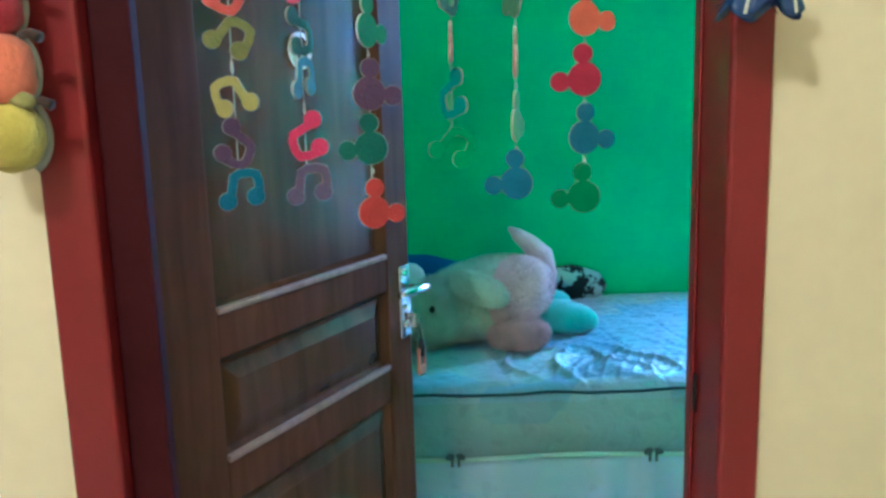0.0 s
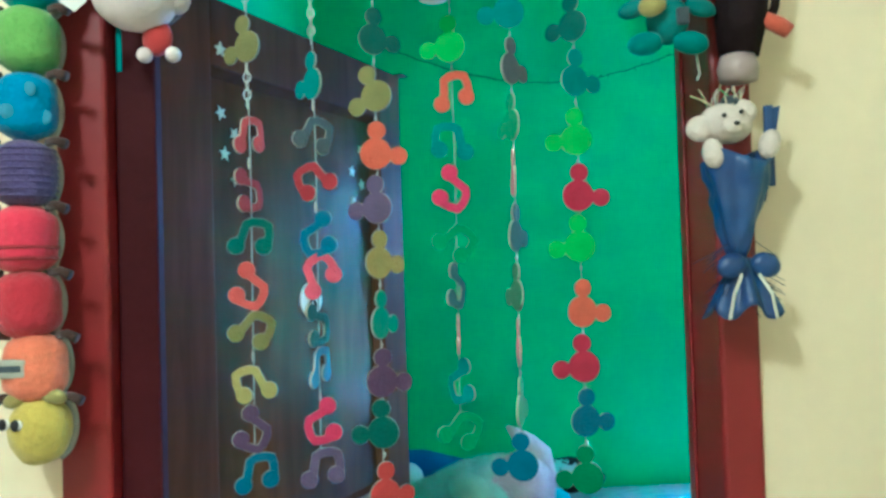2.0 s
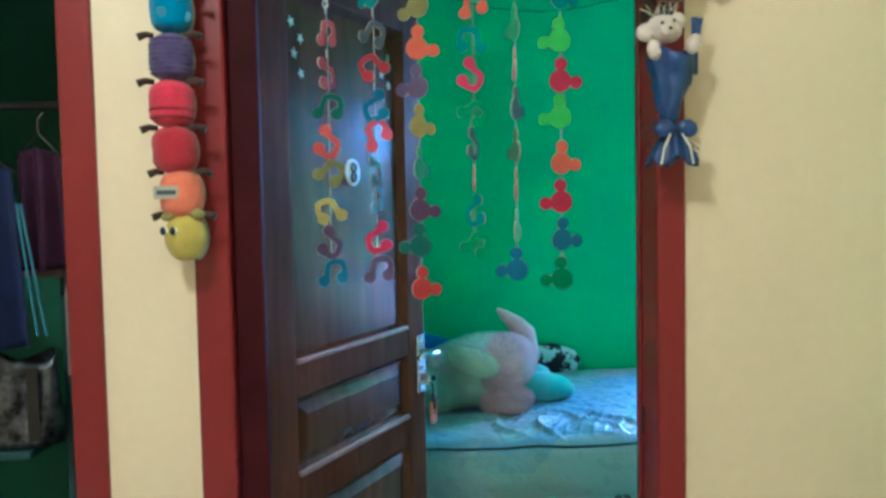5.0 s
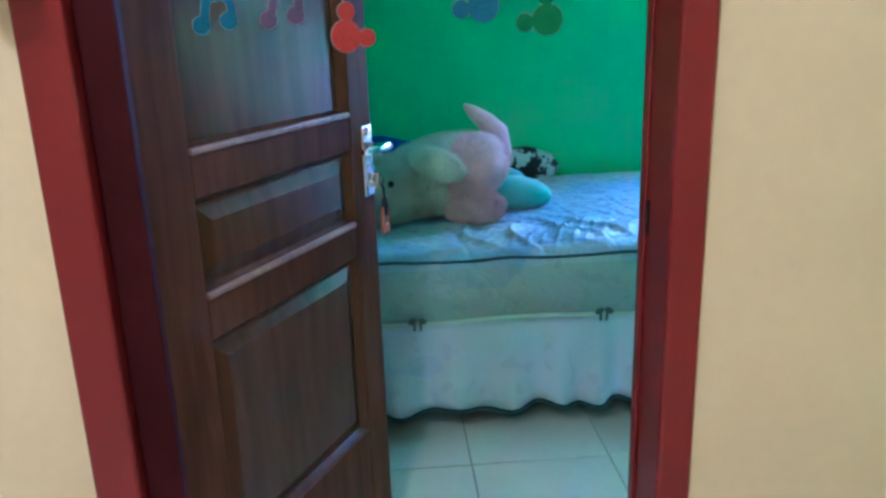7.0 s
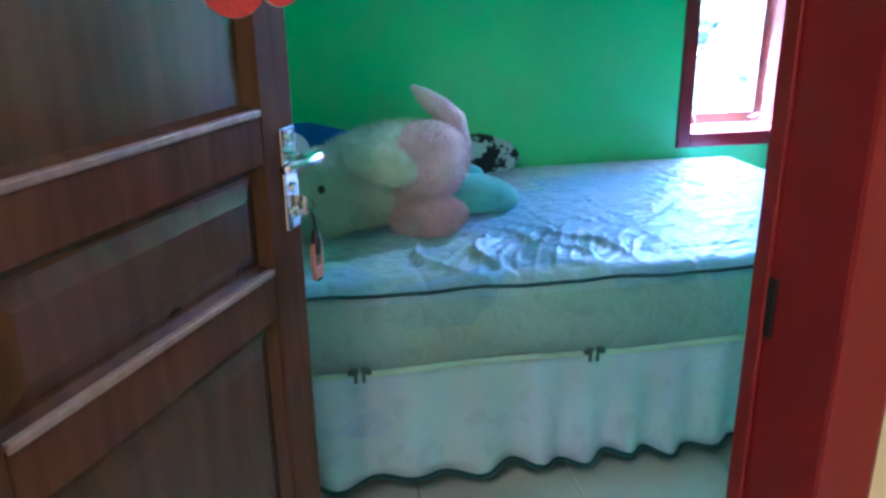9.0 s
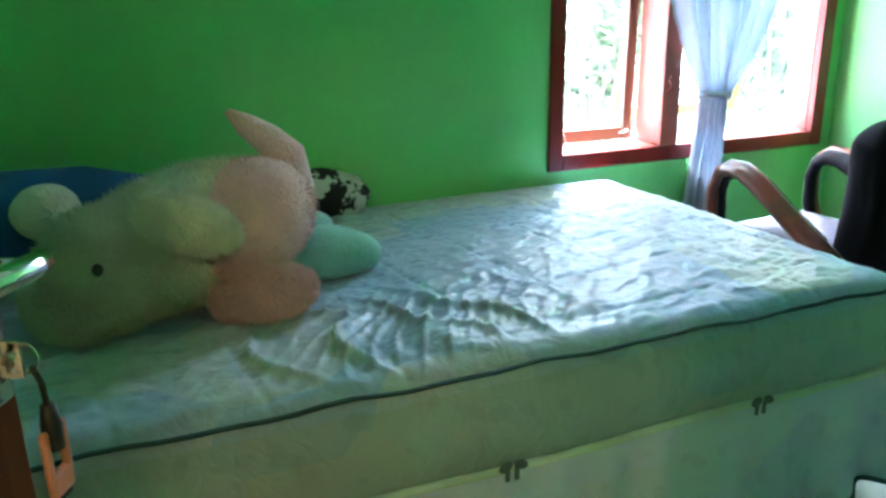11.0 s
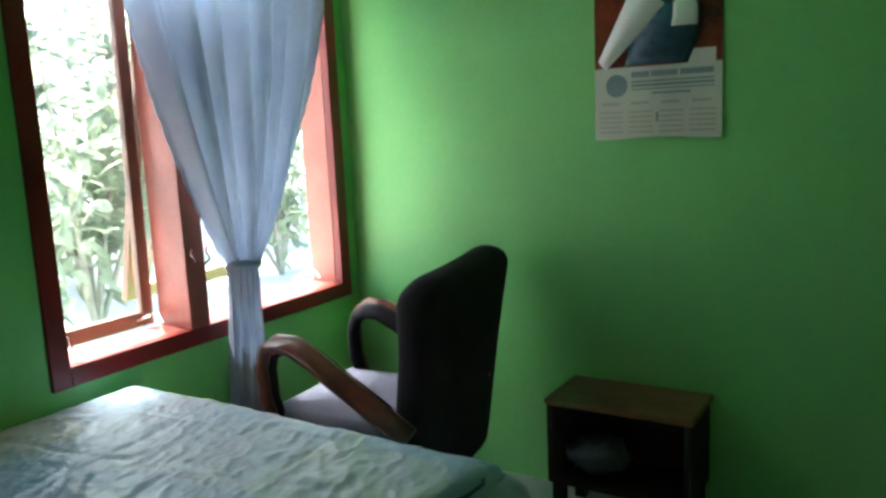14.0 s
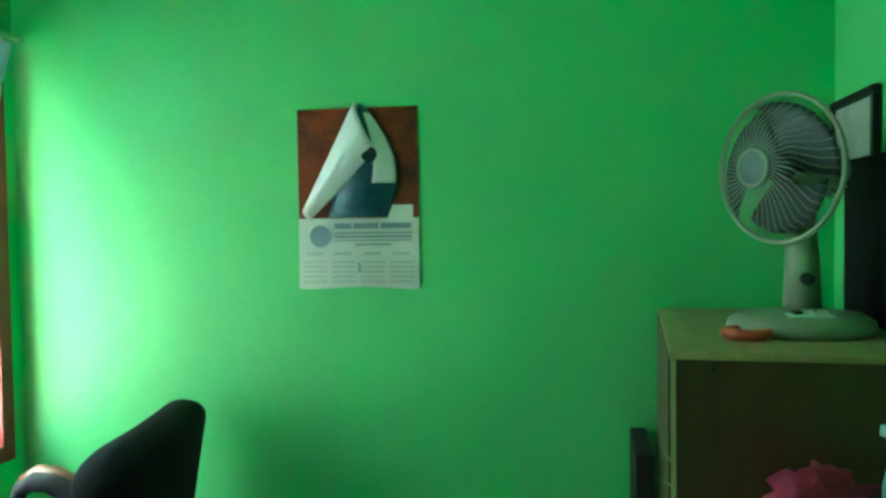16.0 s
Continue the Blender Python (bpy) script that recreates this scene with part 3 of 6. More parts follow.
def bed():
    b = thing("bed", "spring bed with a pale blue patchwork fitted cover and pleated skirt", "bed")

    def top(u, v):
        x, y = BX0 + u * (BX1 - BX0), BY0 + v * (BY1 - BY0)
        ex = min(x - BX0, BX1 - x) / 0.07
        ey = min(y - BY0, BY1 - y) / 0.06
        e = min(1.0, ex, ey)
        z = BZ - 0.055 * (1 - math.sqrt(max(0, 1 - (1 - max(e, 0)) ** 2)))
        p = Vector((x, y, 0))
        z += 0.006 * noise.noise(p * 3.0) + 0.004 * noise.noise(Vector((x * 9, y * 16, 2)))
        calm = min(1.0, max(0.0, (min(x - BX0, BX1 - x, y - BY0, BY1 - y) - 0.02) / 0.07))
        z += calm * 0.0042 * (1 - abs(noise.noise(Vector((x * 9 + y * 7, y * 20 - x * 8, 7))))) ** 6 + calm * 0.0030 * (1 - abs(noise.noise(Vector((x * 20 + y * 6, y * 34 - x * 14, 3))))) ** 5
        # rows of quilting stitches
        q1, q2 = (x + 0.16 * y) % 0.24, (y - 0.10 * x) % 0.22
        z -= 0.0035 * max(0.0, 1 - min(q1, 0.24 - q1) / 0.012) + 0.0035 * max(0.0, 1 - min(q2, 0.22 - q2) / 0.012)
        # pulled creases running from the toy to the front edge
        d = (x - 0.50) * 0.72 + (y - 2.45) * 0.35
        near = calm * math.exp(-((x - 0.64) / 0.34) ** 2 - ((y - 2.38) / 0.20) ** 2)
        z += 0.030 * near * (1 - abs(math.sin(d * 25 + 2.6 * noise.noise(p * 5)))) ** 3.0
        z += 0.010 * near * (1 - abs(math.sin(x * 62 - y * 40 + 3 * noise.noise(p * 7)))) ** 3
        z += 0.0045 * abs(noise.noise(Vector((x * 14 + y * 6, y * 9, 5)))) * (1 if x > 0.7 else 0.4)
        return (x, y, z)
    part("cover_top", sheet(340, 200, top), SHEET, b, "", True)
    lowz = 0.418

    def side(u, v):
        # front side from the left end round the right corner
        L1, L2x = BX1 - BX0, BY1 - BY0
        s = u * (L1 + L2x)
        if s < L1:
            x, y, nx, ny = BX0 + s, BY0, 0, -1
        else:
            x, y, nx, ny = BX1, BY0 + s - L1, 1, 0
        corner = math.exp(-((s - L1) / 0.14) ** 2) * math.sin(math.pi * min(1.0, v * 0.9 + 0.05))
        bulge = 0.020 * math.sin(math.pi * v) + 0.006 * noise.noise(Vector((s * 5, v * 2, 3)))
        z = BZ - 0.050 + (lowz - BZ + 0.050) * v
        return (x + nx * bulge + 0.050 * corner, y + ny * bulge - 0.035 * corner, z)
    part("cover_side", sheet(120, 10, side), SHEET_SIDE, b, "", True)
    part("body", box((BX0 + 0.03, BY0 + 0.03, 0.10), (BX1 - 0.03, BY1 - 0.01, BZ - 0.07), 0.02), SHEET_SIDE, b)
    pts = [(BX0, BY0 - 0.004, BZ - 0.040)] + [(BX0 + (BX1 - 0.1 - BX0) * k / 40, BY0 + 0.002 + 0.004 * math.sin(k * 1.7), BZ - 0.024 + 0.003 * math.sin(k * 0.9)) for k in range(41)]
    pts += [(BX1 - 0.06, BY0 + 0.02, BZ - 0.03)]
    part("piping", tube(pts, 0.0045, 8), PIPING, b, "dark teal piping", True)
    tr = []
    L1 = BX1 - BX0
    for k in range(61):
        s = L1 * k / 60
        tr.append((BX0 + s, BY0 - 0.012, lowz + 0.004 * math.sin(s * 9)))
    part("trim", tube(tr, 0.008, 8, flat=0.5), TRIM_BAND, b, "pale ribbon trim")

    def skirt(u, v):
        L1, L2x = BX1 - BX0, BY1 - BY0
        s = u * (L1 + L2x)
        if s < L1:
            x, y, nx, ny = BX0 + s, BY0, 0, -1
        else:
            x, y, nx, ny = BX1, BY0 + s - L1, 1, 0
        amp = 0.004 + 0.020 * v
        w = amp * math.sin(s * 42 + 2.2 * math.sin(s * 5.1)) + 0.010 * v
        z = lowz - 0.004 + (0.104 - lowz) * v + 0.010 * v * math.sin(s * 21 + 1.0)
        return (x + nx * w, y + ny * w, z)
    part("skirt", sheet(420, 8, skirt, 0.002), SKIRT, b, "pale blue pleated skirt", True)
    hem = []
    for k in range(241):
        u = k / 240 * (BX1 - BX0) / (BX1 - BX0 + BY1 - BY0)
        hem.append(skirt(u, 1.0))
    part("hem", tube(hem, 0.0075, 6), PIPING, b, "dark hem")
    for bx in (0.188, 0.79, 1.39):
        bow = bmesh.new()
        for sgn in (-1, 1):
            ball((bx + sgn * 0.016, BY0 - 0.028, lowz + 0.014), (0.015, 0.006, 0.010), (0, sgn * 25, 0), 10, bow)
            box((bx + sgn * 0.010 - 0.004, BY0 - 0.026, lowz - 0.020), (bx + sgn * 0.010 + 0.004, BY0 - 0.022, lowz + 0.008), 0, bow)
        part("bow", bow, BOW_GREY, b, "small dark grey bow")
    for lx in (BX0 + 0.12, BX1 - 0.12):
        for ly in (BY0 + 0.12, BY1 - 0.12):
            part("leg", lathe([(0.025, 0.0), (0.03, 0.1)], (lx, ly, 0), 12), BLACK, b)


bed()


def furry(c, r, rot, seed):
    """A stuffed body with a shaggy surface."""
    bm = ball(c, r, rot, 64)
    mid = Vector(c)
    for v in bm.verts:
        d = v.co - mid
        q = v.co * 38 + Vector((seed, 0, 0))
        k = 0.04 * noise.noise(v.co * 9 + Vector((seed, 0, 0))) + 0.022 * noise.noise(q) + 0.022 * noise.noise(v.co * 95)
        v.co = mid + d * (1 + k)
    return bm


def inside(p, c, r, rot):
    q = pose(*c, *rot).inverted() @ p
    return sum((q[k] / r[k]) ** 2 for k in range(3)) < 0.97


def fur(shapes, skip, count, seed, length=0.011):
    """Short pile: thin blades standing off the stuffed bodies."""
    rnd = random.Random(seed)
    bm = bmesh.new()
    for c, r, rot in shapes:
        M = pose(*c, *rot)
        for k in range(count):
            d = Vector((rnd.gauss(0, 1), rnd.gauss(0, 1), rnd.gauss(0, 1))).normalized()
            p = M @ Vector((d.x * r[0], d.y * r[1], d.z * r[2]))
            if p.z < 0.655 or any(inside(p, *o) for o in skip if o != (c, r, rot)):
                continue
            n = (M.to_3x3() @ Vector((d.x / r[0], d.y / r[1], d.z / r[2]))).normalized()
            lay = (n * 1.15 + Vector((rnd.gauss(0.1, 0.35), rnd.gauss(0, 0.35), rnd.gauss(-0.45, 0.3)))).normalized()
            side = lay.cross(n + Vector((0.01, 0.02, 0.03))).normalized() * 0.0014
            p = p - n * 0.003
            tip = p + lay * length * rnd.uniform(0.6, 1.3)
            bm.faces.new([bm.verts.new(q) for q in (p - side, p + side, tip)])
    return bm


def big_plush():
    p = thing("plush_toy", "large pale green and pink plush animal lying on the bed", "plush toy")
    BODY = ((0.29, 2.745, 0.785), (0.27, 0.165, 0.144), (0, -15, 12))
    HEAD = ((0.130, 2.67, 0.755), (0.120, 0.140, 0.128), (0, -8, 0))
    NOSE = ((0.085, 2.610, 0.728), (0.095, 0.085, 0.080), (0, 0, 10))
    BELLY = ((0.410, 2.730, 0.812), (0.168, 0.172, 0.122), (0, -24, 0))
    EAR2 = ((0.035, 2.82, 0.855), (0.070, 0.05, 0.058), (0, 0, 20))
    PAW = ((0.425, 2.570, 0.697), (0.105, 0.060, 0.056), (0, -6, -10))
    bm = ball(*BODY, 40)
    for s in (HEAD, NOSE):
        ball(*s, 40, bm)
    body = part("body", bm, PLUSH_GREEN, p, "", True)
    m = body.modifiers.new("merge", "REMESH")
    m.mode, m.voxel_size, m.use_smooth_shade = "VOXEL", 0.010, True
    m = body.modifiers.new("soften", "SMOOTH")
    m.factor, m.iterations = 0.5, 14
    part("belly", furry(*BELLY, 3.0), PLUSH_PINK, p, "pink belly", True)

    EAR = ((0.290, 2.548, 0.868), (0.100, 0.030, 0.050), (-28, 22, -8))
    part("ear", furry(*EAR, 5.0), PLUSH_EAR, p, "floppy pale green ear", True)
    part("ear", furry(*EAR2, 6.0), PLUSH_WHITE, p, "off-white far ear", True)
    tail = tube([(0.50, 2.80, 0.82), (0.535, 2.80, 0.88), (0.533, 2.80, 0.935), (0.495, 2.80, 0.975), (0.450, 2.80, 1.010), (0.415, 2.80, 1.040)], [0.080, 0.062, 0.047, 0.036, 0.026, 0.008], 18)
    part("tail", tail, PLUSH_PINK, p, "pink curled tail", True)
    part("paw", furry(*PAW, 7.0), PLUSH_PINK, p, "pink paw", True)
    part("paw", ball((0.60, 2.78, 0.700), (0.150, 0.080, 0.066), (0, 8, 6), 22, None, 0.05, 8.0), PLUSH_TEAL, p, "aqua paw", True)
    part("paw", ball((0.57, 2.94, 0.715), (0.105, 0.06, 0.060), (0, 4, 6), 20, None, 0.05, 9.0), PLUSH_TEAL, p, "", True)
    part("eye", ball((0.127, 2.522, 0.806), (0.010, 0.008, 0.012)), BLACK, p, "small black eye", True)
    every = (BODY, HEAD, NOSE, BELLY, EAR2, PAW, EAR)
    tagged(part("green_nap", fur((BODY, HEAD, NOSE), every, 12000, 11, 0.019), PLUSH_GREEN, p), kind="stuff")
    tagged(part("ear_nap", fur((EAR,), every, 5000, 13, 0.017), PLUSH_EAR, p), kind="stuff")
    tagged(part("pink_nap", fur((BELLY, PAW), every, 10000, 12, 0.016), PLUSH_PINK, p), kind="stuff")
    return p


big_plush()
bolster = thing("bolster", "dark blue bolster pillow lying against the wall", "bolster")
NAVY = mat("dark_blue_cotton", (0.03, 0.11, 0.34), 0.85, vary=0.15, bump=0.2)
part("cushion", tube([(-0.35, 3.08, 0.77), (-0.30, 3.08, 0.77), (-0.1, 3.08, 0.772), (0.10, 3.08, 0.77), (0.24, 3.08, 0.752), (0.32, 3.08, 0.735), (0.345, 3.08, 0.73)], [0.06, 0.118, 0.130, 0.128, 0.108, 0.075, 0.02], 22), NAVY, bolster, "", True)
part("end_seam", tube([(0.238, 3.08 + 0.1085 * math.cos(a), 0.7525 + 0.1085 * math.sin(a)) for a in [2 * math.pi * k / 28 for k in range(28)]], 0.003, 6, closed=True), NAVY, bolster, "", True)
PRINT = mat("black_and_white_print", (0.50, 0.55, 0.52), 0.85, vary=0.2, scale=11, other=(0.012, 0.014, 0.02), bump=0.1)
for _nd in PRINT.node_tree.nodes:
    if _nd.bl_idname == "ShaderNodeMapRange" and not _nd.inputs["To Min"].is_linked and _nd.inputs["From Max"].default_value < 0.95:
        _nd.inputs["From Min"].default_value, _nd.inputs["From Max"].default_value = 0.66, 0.70
pil = thing("pillow", "small pillow in a black and white print", "pillow")
part("cushion", ball((0.73, 3.34, 0.700), (0.165, 0.055, 0.085), (-10, 4, 0), 24, None, 0.12, 3.3), PRINT, pil, "", True)


# ---- chair ----
def chair():
    c = thing("armchair", "dark plum upholstered armchair with curved red-brown wooden arms", "armchair", (2.47, 2.93, 0), 4)
    # local: y forwards to the window, back at negative y

    def backf(u, v):
        x = 0.100 + (u - 0.5) * (0.60 + 0.085 * v ** 3 - 0.03 * math.sin(math.pi * v))
        z = 0.14 + 0.765 * v + 0.045 * (u - 0.5) * v
        y = -0.115 - 0.14 * v - 0.02 * math.sin(math.pi * u) + 0.03 * v * v
        r = max(0.0, (abs(u - 0.5) - 0.36) / 0.14)
        return (x, y, z - 0.055 * r * r * v ** 4)
    bk = sheet(8, 9, backf)
    bmesh.ops.recalc_face_normals(bk, faces=bk.faces)
    before = sum(v.co.y for v in bk.verts) / len(bk.verts)
    bmesh.ops.solidify(bk, geom=bk.faces, thickness=0.125)
    grown = sum(v.co.y for v in bk.verts) / len(bk.verts) - before
    bmesh.ops.translate(bk, verts=bk.verts, vec=(0, -0.45 * grown - 0.006, 0))
    back = part("backrest", bk, UPHOLSTERY, c, "", True)
    m = back.modifiers.new("rounding", "SUBSURF")
    m.levels = m.render_levels = 2
    part("seat", box((-0.25, -0.12, 0.33), (0.25, 0.36, 0.45), 0.03), SEAT_CLOTH, c, "grey lilac seat", True)
    for sx in (-1, 1):
        x = sx * 0.268
        pts = [(x, -0.20, 0.44), (x, -0.10, 0.50), (x, 0.04, 0.585), (x, 0.14, 0.650), (x, 0.21, 0.682), (x, 0.27, 0.685), (x, 0.315, 0.660), (x, 0.335, 0.60), (x, 0.33, 0.50), (x, 0.29, 0.38), (x, 0.25, 0.26), (x, 0.24, 0.10), (x, 0.25, 0.012)]
        part("arm", tube(pts, 0.036, 10, flat=0.6), ARM_WOOD, c, "curved red-brown wooden arm", True)
        pad = [(q[0] - sx * 0.026, q[1] - 0.004, q[2] - 0.014) for q in pts[1:10]]
        part("arm_lining", tube(pad, 0.034, 10, flat=0.7), UPHOLSTERY, c, "dark upholstered inner arm lining", True)
        part("leg", tube([(x * 0.85, -0.10, 0.36), (x * 0.85, -0.10, 0.20), (x * 0.85, -0.11, 0.012)], 0.022, 10), ARM_WOOD, c, "", True)
    part("stretcher", box((-0.26, 0.20, 0.27), (0.26, 0.25, 0.33), 0.008), ARM_WOOD, c)
    return c


chair()


# ---- bedside box and things along the east wall ----
def side_table():
    t = thing("side_table", "low dark open-fronted side table with a worn brown top", "side table")
    x0, x1, y0, y1, h = 2.70, 2.962, 2.02, 2.49, 0.436
    part("top", box((x0 - 0.006, y0 - 0.01, h - 0.022), (x1, y1 + 0.006, h), 0.006), TOP_WOOD, t, "worn brown top")
    part("side_panel", box((x0, y0, 0.14), (x1 - 0.01, y0 + 0.02, h - 0.022), 0.003), DARK_WOOD, t)
    part("side_panel", box((x0, y1 - 0.02, 0.14), (x1 - 0.01, y1, h - 0.022), 0.003), DARK_WOOD, t)
    part("back_panel", box((x1 - 0.03, y0 + 0.021, 0.14), (x1 - 0.012, y1 - 0.021, h - 0.023)), DARK_WOOD, t)
    part("bottom", box((x0 + 0.001, y0 + 0.021, 0.14), (x1 - 0.031, y1 - 0.021, 0.16)), DARK_WOOD, t)
    for lx in (x0 + 0.03, x1 - 0.04):
        for ly in (y0 + 0.03, y1 - 0.03):
            part("leg", box((lx - 0.02, ly - 0.02, 0), (lx + 0.02, ly + 0.02, 0.14), 0.003), DARK_WOOD, t)


side_table()
bundle = thing("cloth_bundle", "grey-lilac folded cloth stuffed into the side table", "cloth")
part("folded_cloth", ball((2.81, 2.35, 0.222), (0.075, 0.105, 0.062), (0, 0, 15), 22, None, 0.35, 2.2, 3.0), mat("grey_lilac_cloth", (0.14, 0.14, 0.18), 0.9, vary=0.2, bump=0.4, bump_scale=40), bundle, "", True)


def cabinet():
    c = thing("cabinet", "tall brown laminate cabinet with a chipped pale edge", "cabinet", (2.955, 1.247, 0), -3.7)
    x0, x1, y0, y1, h = -0.805, 0.0, -0.47, 0.0, 1.212
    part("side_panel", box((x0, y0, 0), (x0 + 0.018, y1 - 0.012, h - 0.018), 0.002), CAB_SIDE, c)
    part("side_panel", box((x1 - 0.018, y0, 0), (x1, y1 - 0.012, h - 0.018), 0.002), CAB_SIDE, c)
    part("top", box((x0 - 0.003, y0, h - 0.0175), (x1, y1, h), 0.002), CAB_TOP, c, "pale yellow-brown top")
    part("back_panel", box((x0 + 0.019, y0, 0.01), (x1 - 0.019, y0 + 0.008, h - 0.02)), CAB_SIDE, c)
    mid = (x0 + x1) / 2
    for a, b in ((x0 + 0.002, mid - 0.002), (mid + 0.002, x1 - 0.002)):
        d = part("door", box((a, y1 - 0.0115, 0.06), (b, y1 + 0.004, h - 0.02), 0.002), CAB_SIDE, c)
        part("knob", ball((mid + (0.03 if a > mid else -0.03), y1 + 0.016, 0.65), (0.011, 0.012, 0.011)), CHROME, d)
    part("plinth", box((x0 + 0.02, y0 + 0.01, 0), (x1 - 0.02, y1 - 0.03, 0.058)), CAB_SIDE, c)
    part("edge_strip", box((x0 - 0.0035, y1 - 0.0118, 0.0), (x0 - 0.0005, y1 - 0.001, h - 0.019)), CAB_EDGE, c, "pale chipped edge strip")
    for k in range(5):
        z = 0.78 + 0.05 * k
        part("splinter", tube([(x0 - 0.002, y1 - 0.004, z), (x0 - 0.004, y1 + 0.012, z + 0.010 * (k - 2)), (x0 - 0.008, y1 + 0.030 - 0.003 * k, z - 0.006 + 0.008 * k)], [0.002, 0.0018, 0.0006], 5), CAB_EDGE, c)
    part("screw_cover", lathe([(0.007, 0), (0.006, 0.003)], m=pose(x0 - 0.0005, -0.087, 1.176, 0, -90, 0), seg=12), BLACK, c)


cabinet()
board = thing("folded_table", "dark folded board standing between cabinet and wall", "board")
part("panel", box((2.66, 1.285, 0.0), (2.955, 1.335, 0.84), 0.004), DARK_WOOD, board)
part("strip", box((2.657, 1.287, 0.636), (2.6595, 1.333, 0.648)), WHITE_PL, board, "pale strip")


def fan():
    CREAMW = mat("cream_fan_plastic", (0.31, 0.33, 0.23), 0.4, vary=0.05, bump=0.02)
    BADGE = mat("dull_badge_plastic", (0.15, 0.18, 0.17), 0.5, vary=0.1, scale=30)
    BLADE = mat("smoky_blue_blade", (0.016, 0.026, 0.03), 0.5, vary=0.1, bump=0.0)
    f = thing("desk_fan", "cream plastic desk fan with dark blades standing on the cabinet", "fan", (2.43, 0.975, 1.212), 0)
    part("base", lathe([(0.150, 0.0), (0.165, 0.012), (0.160, 0.032), (0.135, 0.048), (0.06, 0.056)], m=Matrix.Diagonal((0.85, 1.0, 1, 1)), seg=36), CREAMW, f, "", True)
    part("foot_ring", lathe([(0.140, -0.0), (0.152, 0.006), (0.150, 0.012)], m=Matrix.Diagonal((0.86, 1.0, 1, 1)), seg=36), BLACK, f)
    part("button_panel", box((-0.10, -0.05, 0.046), (-0.055, 0.05, 0.054), 0.003), WHITE_PL, f)
    for k in range(3):
        part("button", box((-0.092, -0.036 + k * 0.027, 0.053), (-0.066, -0.018 + k * 0.027, 0.062), 0.002), BLACK if k == 2 else WHITE_PL, f)
    part("neck", tube([(0.060, -0.020, 0.045), (0.060, -0.020, 0.16), (0.058, -0.016, 0.33)], [0.044, 0.038, 0.032], 14), CREAMW, f, "", True)
    part("knob", lathe([(0.016, 0.0), (0.015, 0.014), (0.004, 0.017)], m=pose(0.024, -0.020, 0.125, 0, -90, 0), seg=16), BLACK, f, "black speed knob", True)
    head = new("head")
    head.parent = f
    # head looks along local -x
    head.matrix_basis = pose(0.0, 0.035, 0.385, 0, 0, -54)
    part("motor", tube([(0.03, 0, 0), (0.06, 0, 0), (0.13, 0, 0), (0.165, 0, 0), (0.18, 0, 0)], [0.05, 0.07, 0.068, 0.05, 0.012], 20), CREAMW, head, "", True)
    R = 0.172
    wires = bmesh.new()
    for k in range(48):
        a = 2 * math.pi * k / 48
        ca, sa = math.cos(a + 0.45), math.sin(a + 0.45)
        c0, s0 = math.cos(a), math.sin(a)
        tube([(-0.098, 0.045 * c0, 0.045 * s0), (-0.090, 0.10 * (c0 * 0.5 + ca * 0.5), 0.10 * (s0 * 0.5 + sa * 0.5)), (-0.062, 0.145 * ca, 0.145 * sa), (-0.02, R * ca, R * sa)], 0.0012, 4, wires)
        tube([(-0.018, R * ca, R * sa), (0.02, 0.155 * ca, 0.155 * sa), (0.048, 0.10 * ca, 0.10 * sa), (0.05, 0.05 * ca, 0.05 * sa)], 0.0012, 4, wires)
    tagged(part("guard", wires, CREAMW, head, "cream wire guard"), kind="stuff")
    part("rim", tube([(-0.019, R * math.cos(a), R * math.sin(a)) for a in [2 * math.pi * k / 48 for k in range(48)]], 0.006, 8, closed=True), CREAMW, head, "", True)
    part("badge", lathe([(0.048, 0.0), (0.047, 0.008), (0.038, 0.011), (0.036, 0.006), (0.0005, 0.006)], m=pose(-0.094, 0, 0, 0, -90, 0), seg=28), BADGE, head, "dull round centre badge", True)
    for k in range(3):
        a0 = 2 * math.pi * k / 3 + 0.5

        def bl(u, v):
            r = 0.03 + 0.122 * u
            w = 1.02 + 0.36 * u
            a = a0 + (v - 0.5) * w * 1.5 - 0.3 * u
            return (-0.022 + 0.035 * (v - 0.5), r * math.cos(a), r * math.sin(a))
        part("blade", sheet(8, 8, bl, 0.002), BLADE, head, "dark smoky blade", True)
    part("badge_ring", tube([(-0.103, 0.041 * math.cos(q), 0.041 * math.sin(q)) for q in [2 * math.pi * k / 32 for k in range(32)]], 0.004, 6, closed=True), CREAMW, head, "", True)
    part("spinner", tube([(-0.05, 0, 0), (-0.04, 0, 0), (0.0, 0, 0)], [0.012, 0.03, 0.035], 16), BLADE, head, "", True)
    part("cord", tube([(-0.07, -0.145, 0.012), (-0.18, -0.13, 0.004), (-0.262, -0.10, 0.004), (-0.287, -0.095, -0.02), (-0.289, -0.06, -0.22), (-0.300, -0.03, -0.5), (-0.36, 0.0, -0.9), (-0.4, 0.02, -1.18)], 0.0028, 6), CREAMW, f, "pale cord")
    return f


fan()
wrap = thing("tape_roll", "orange-red roll of tape lying by the fan", "tape")
part("roll", tube([(2.335 + 0.045 * math.cos(a), 1.112 + 0.045 * math.sin(a), 1.2255) for a in [2 * math.pi * k / 24 for k in range(24)]], 0.0125, 8, closed=True), mat("orange_red_tape", (0.55, 0.10, 0.05), 0.4), wrap, "", True)
mirror = thing("mirror", "dark framed panel leaning on the wall above the cabinet", "panel")
part("panel", box((2.30, 0.748, 1.212), (2.775, 0.775, 1.635), 0.004), mat("matt_black_board", (0.008, 0.008, 0.008), 0.85, spec=0.15), mirror)
pic = thing("picture_frame", "small black picture frame with a pale picture", "picture")
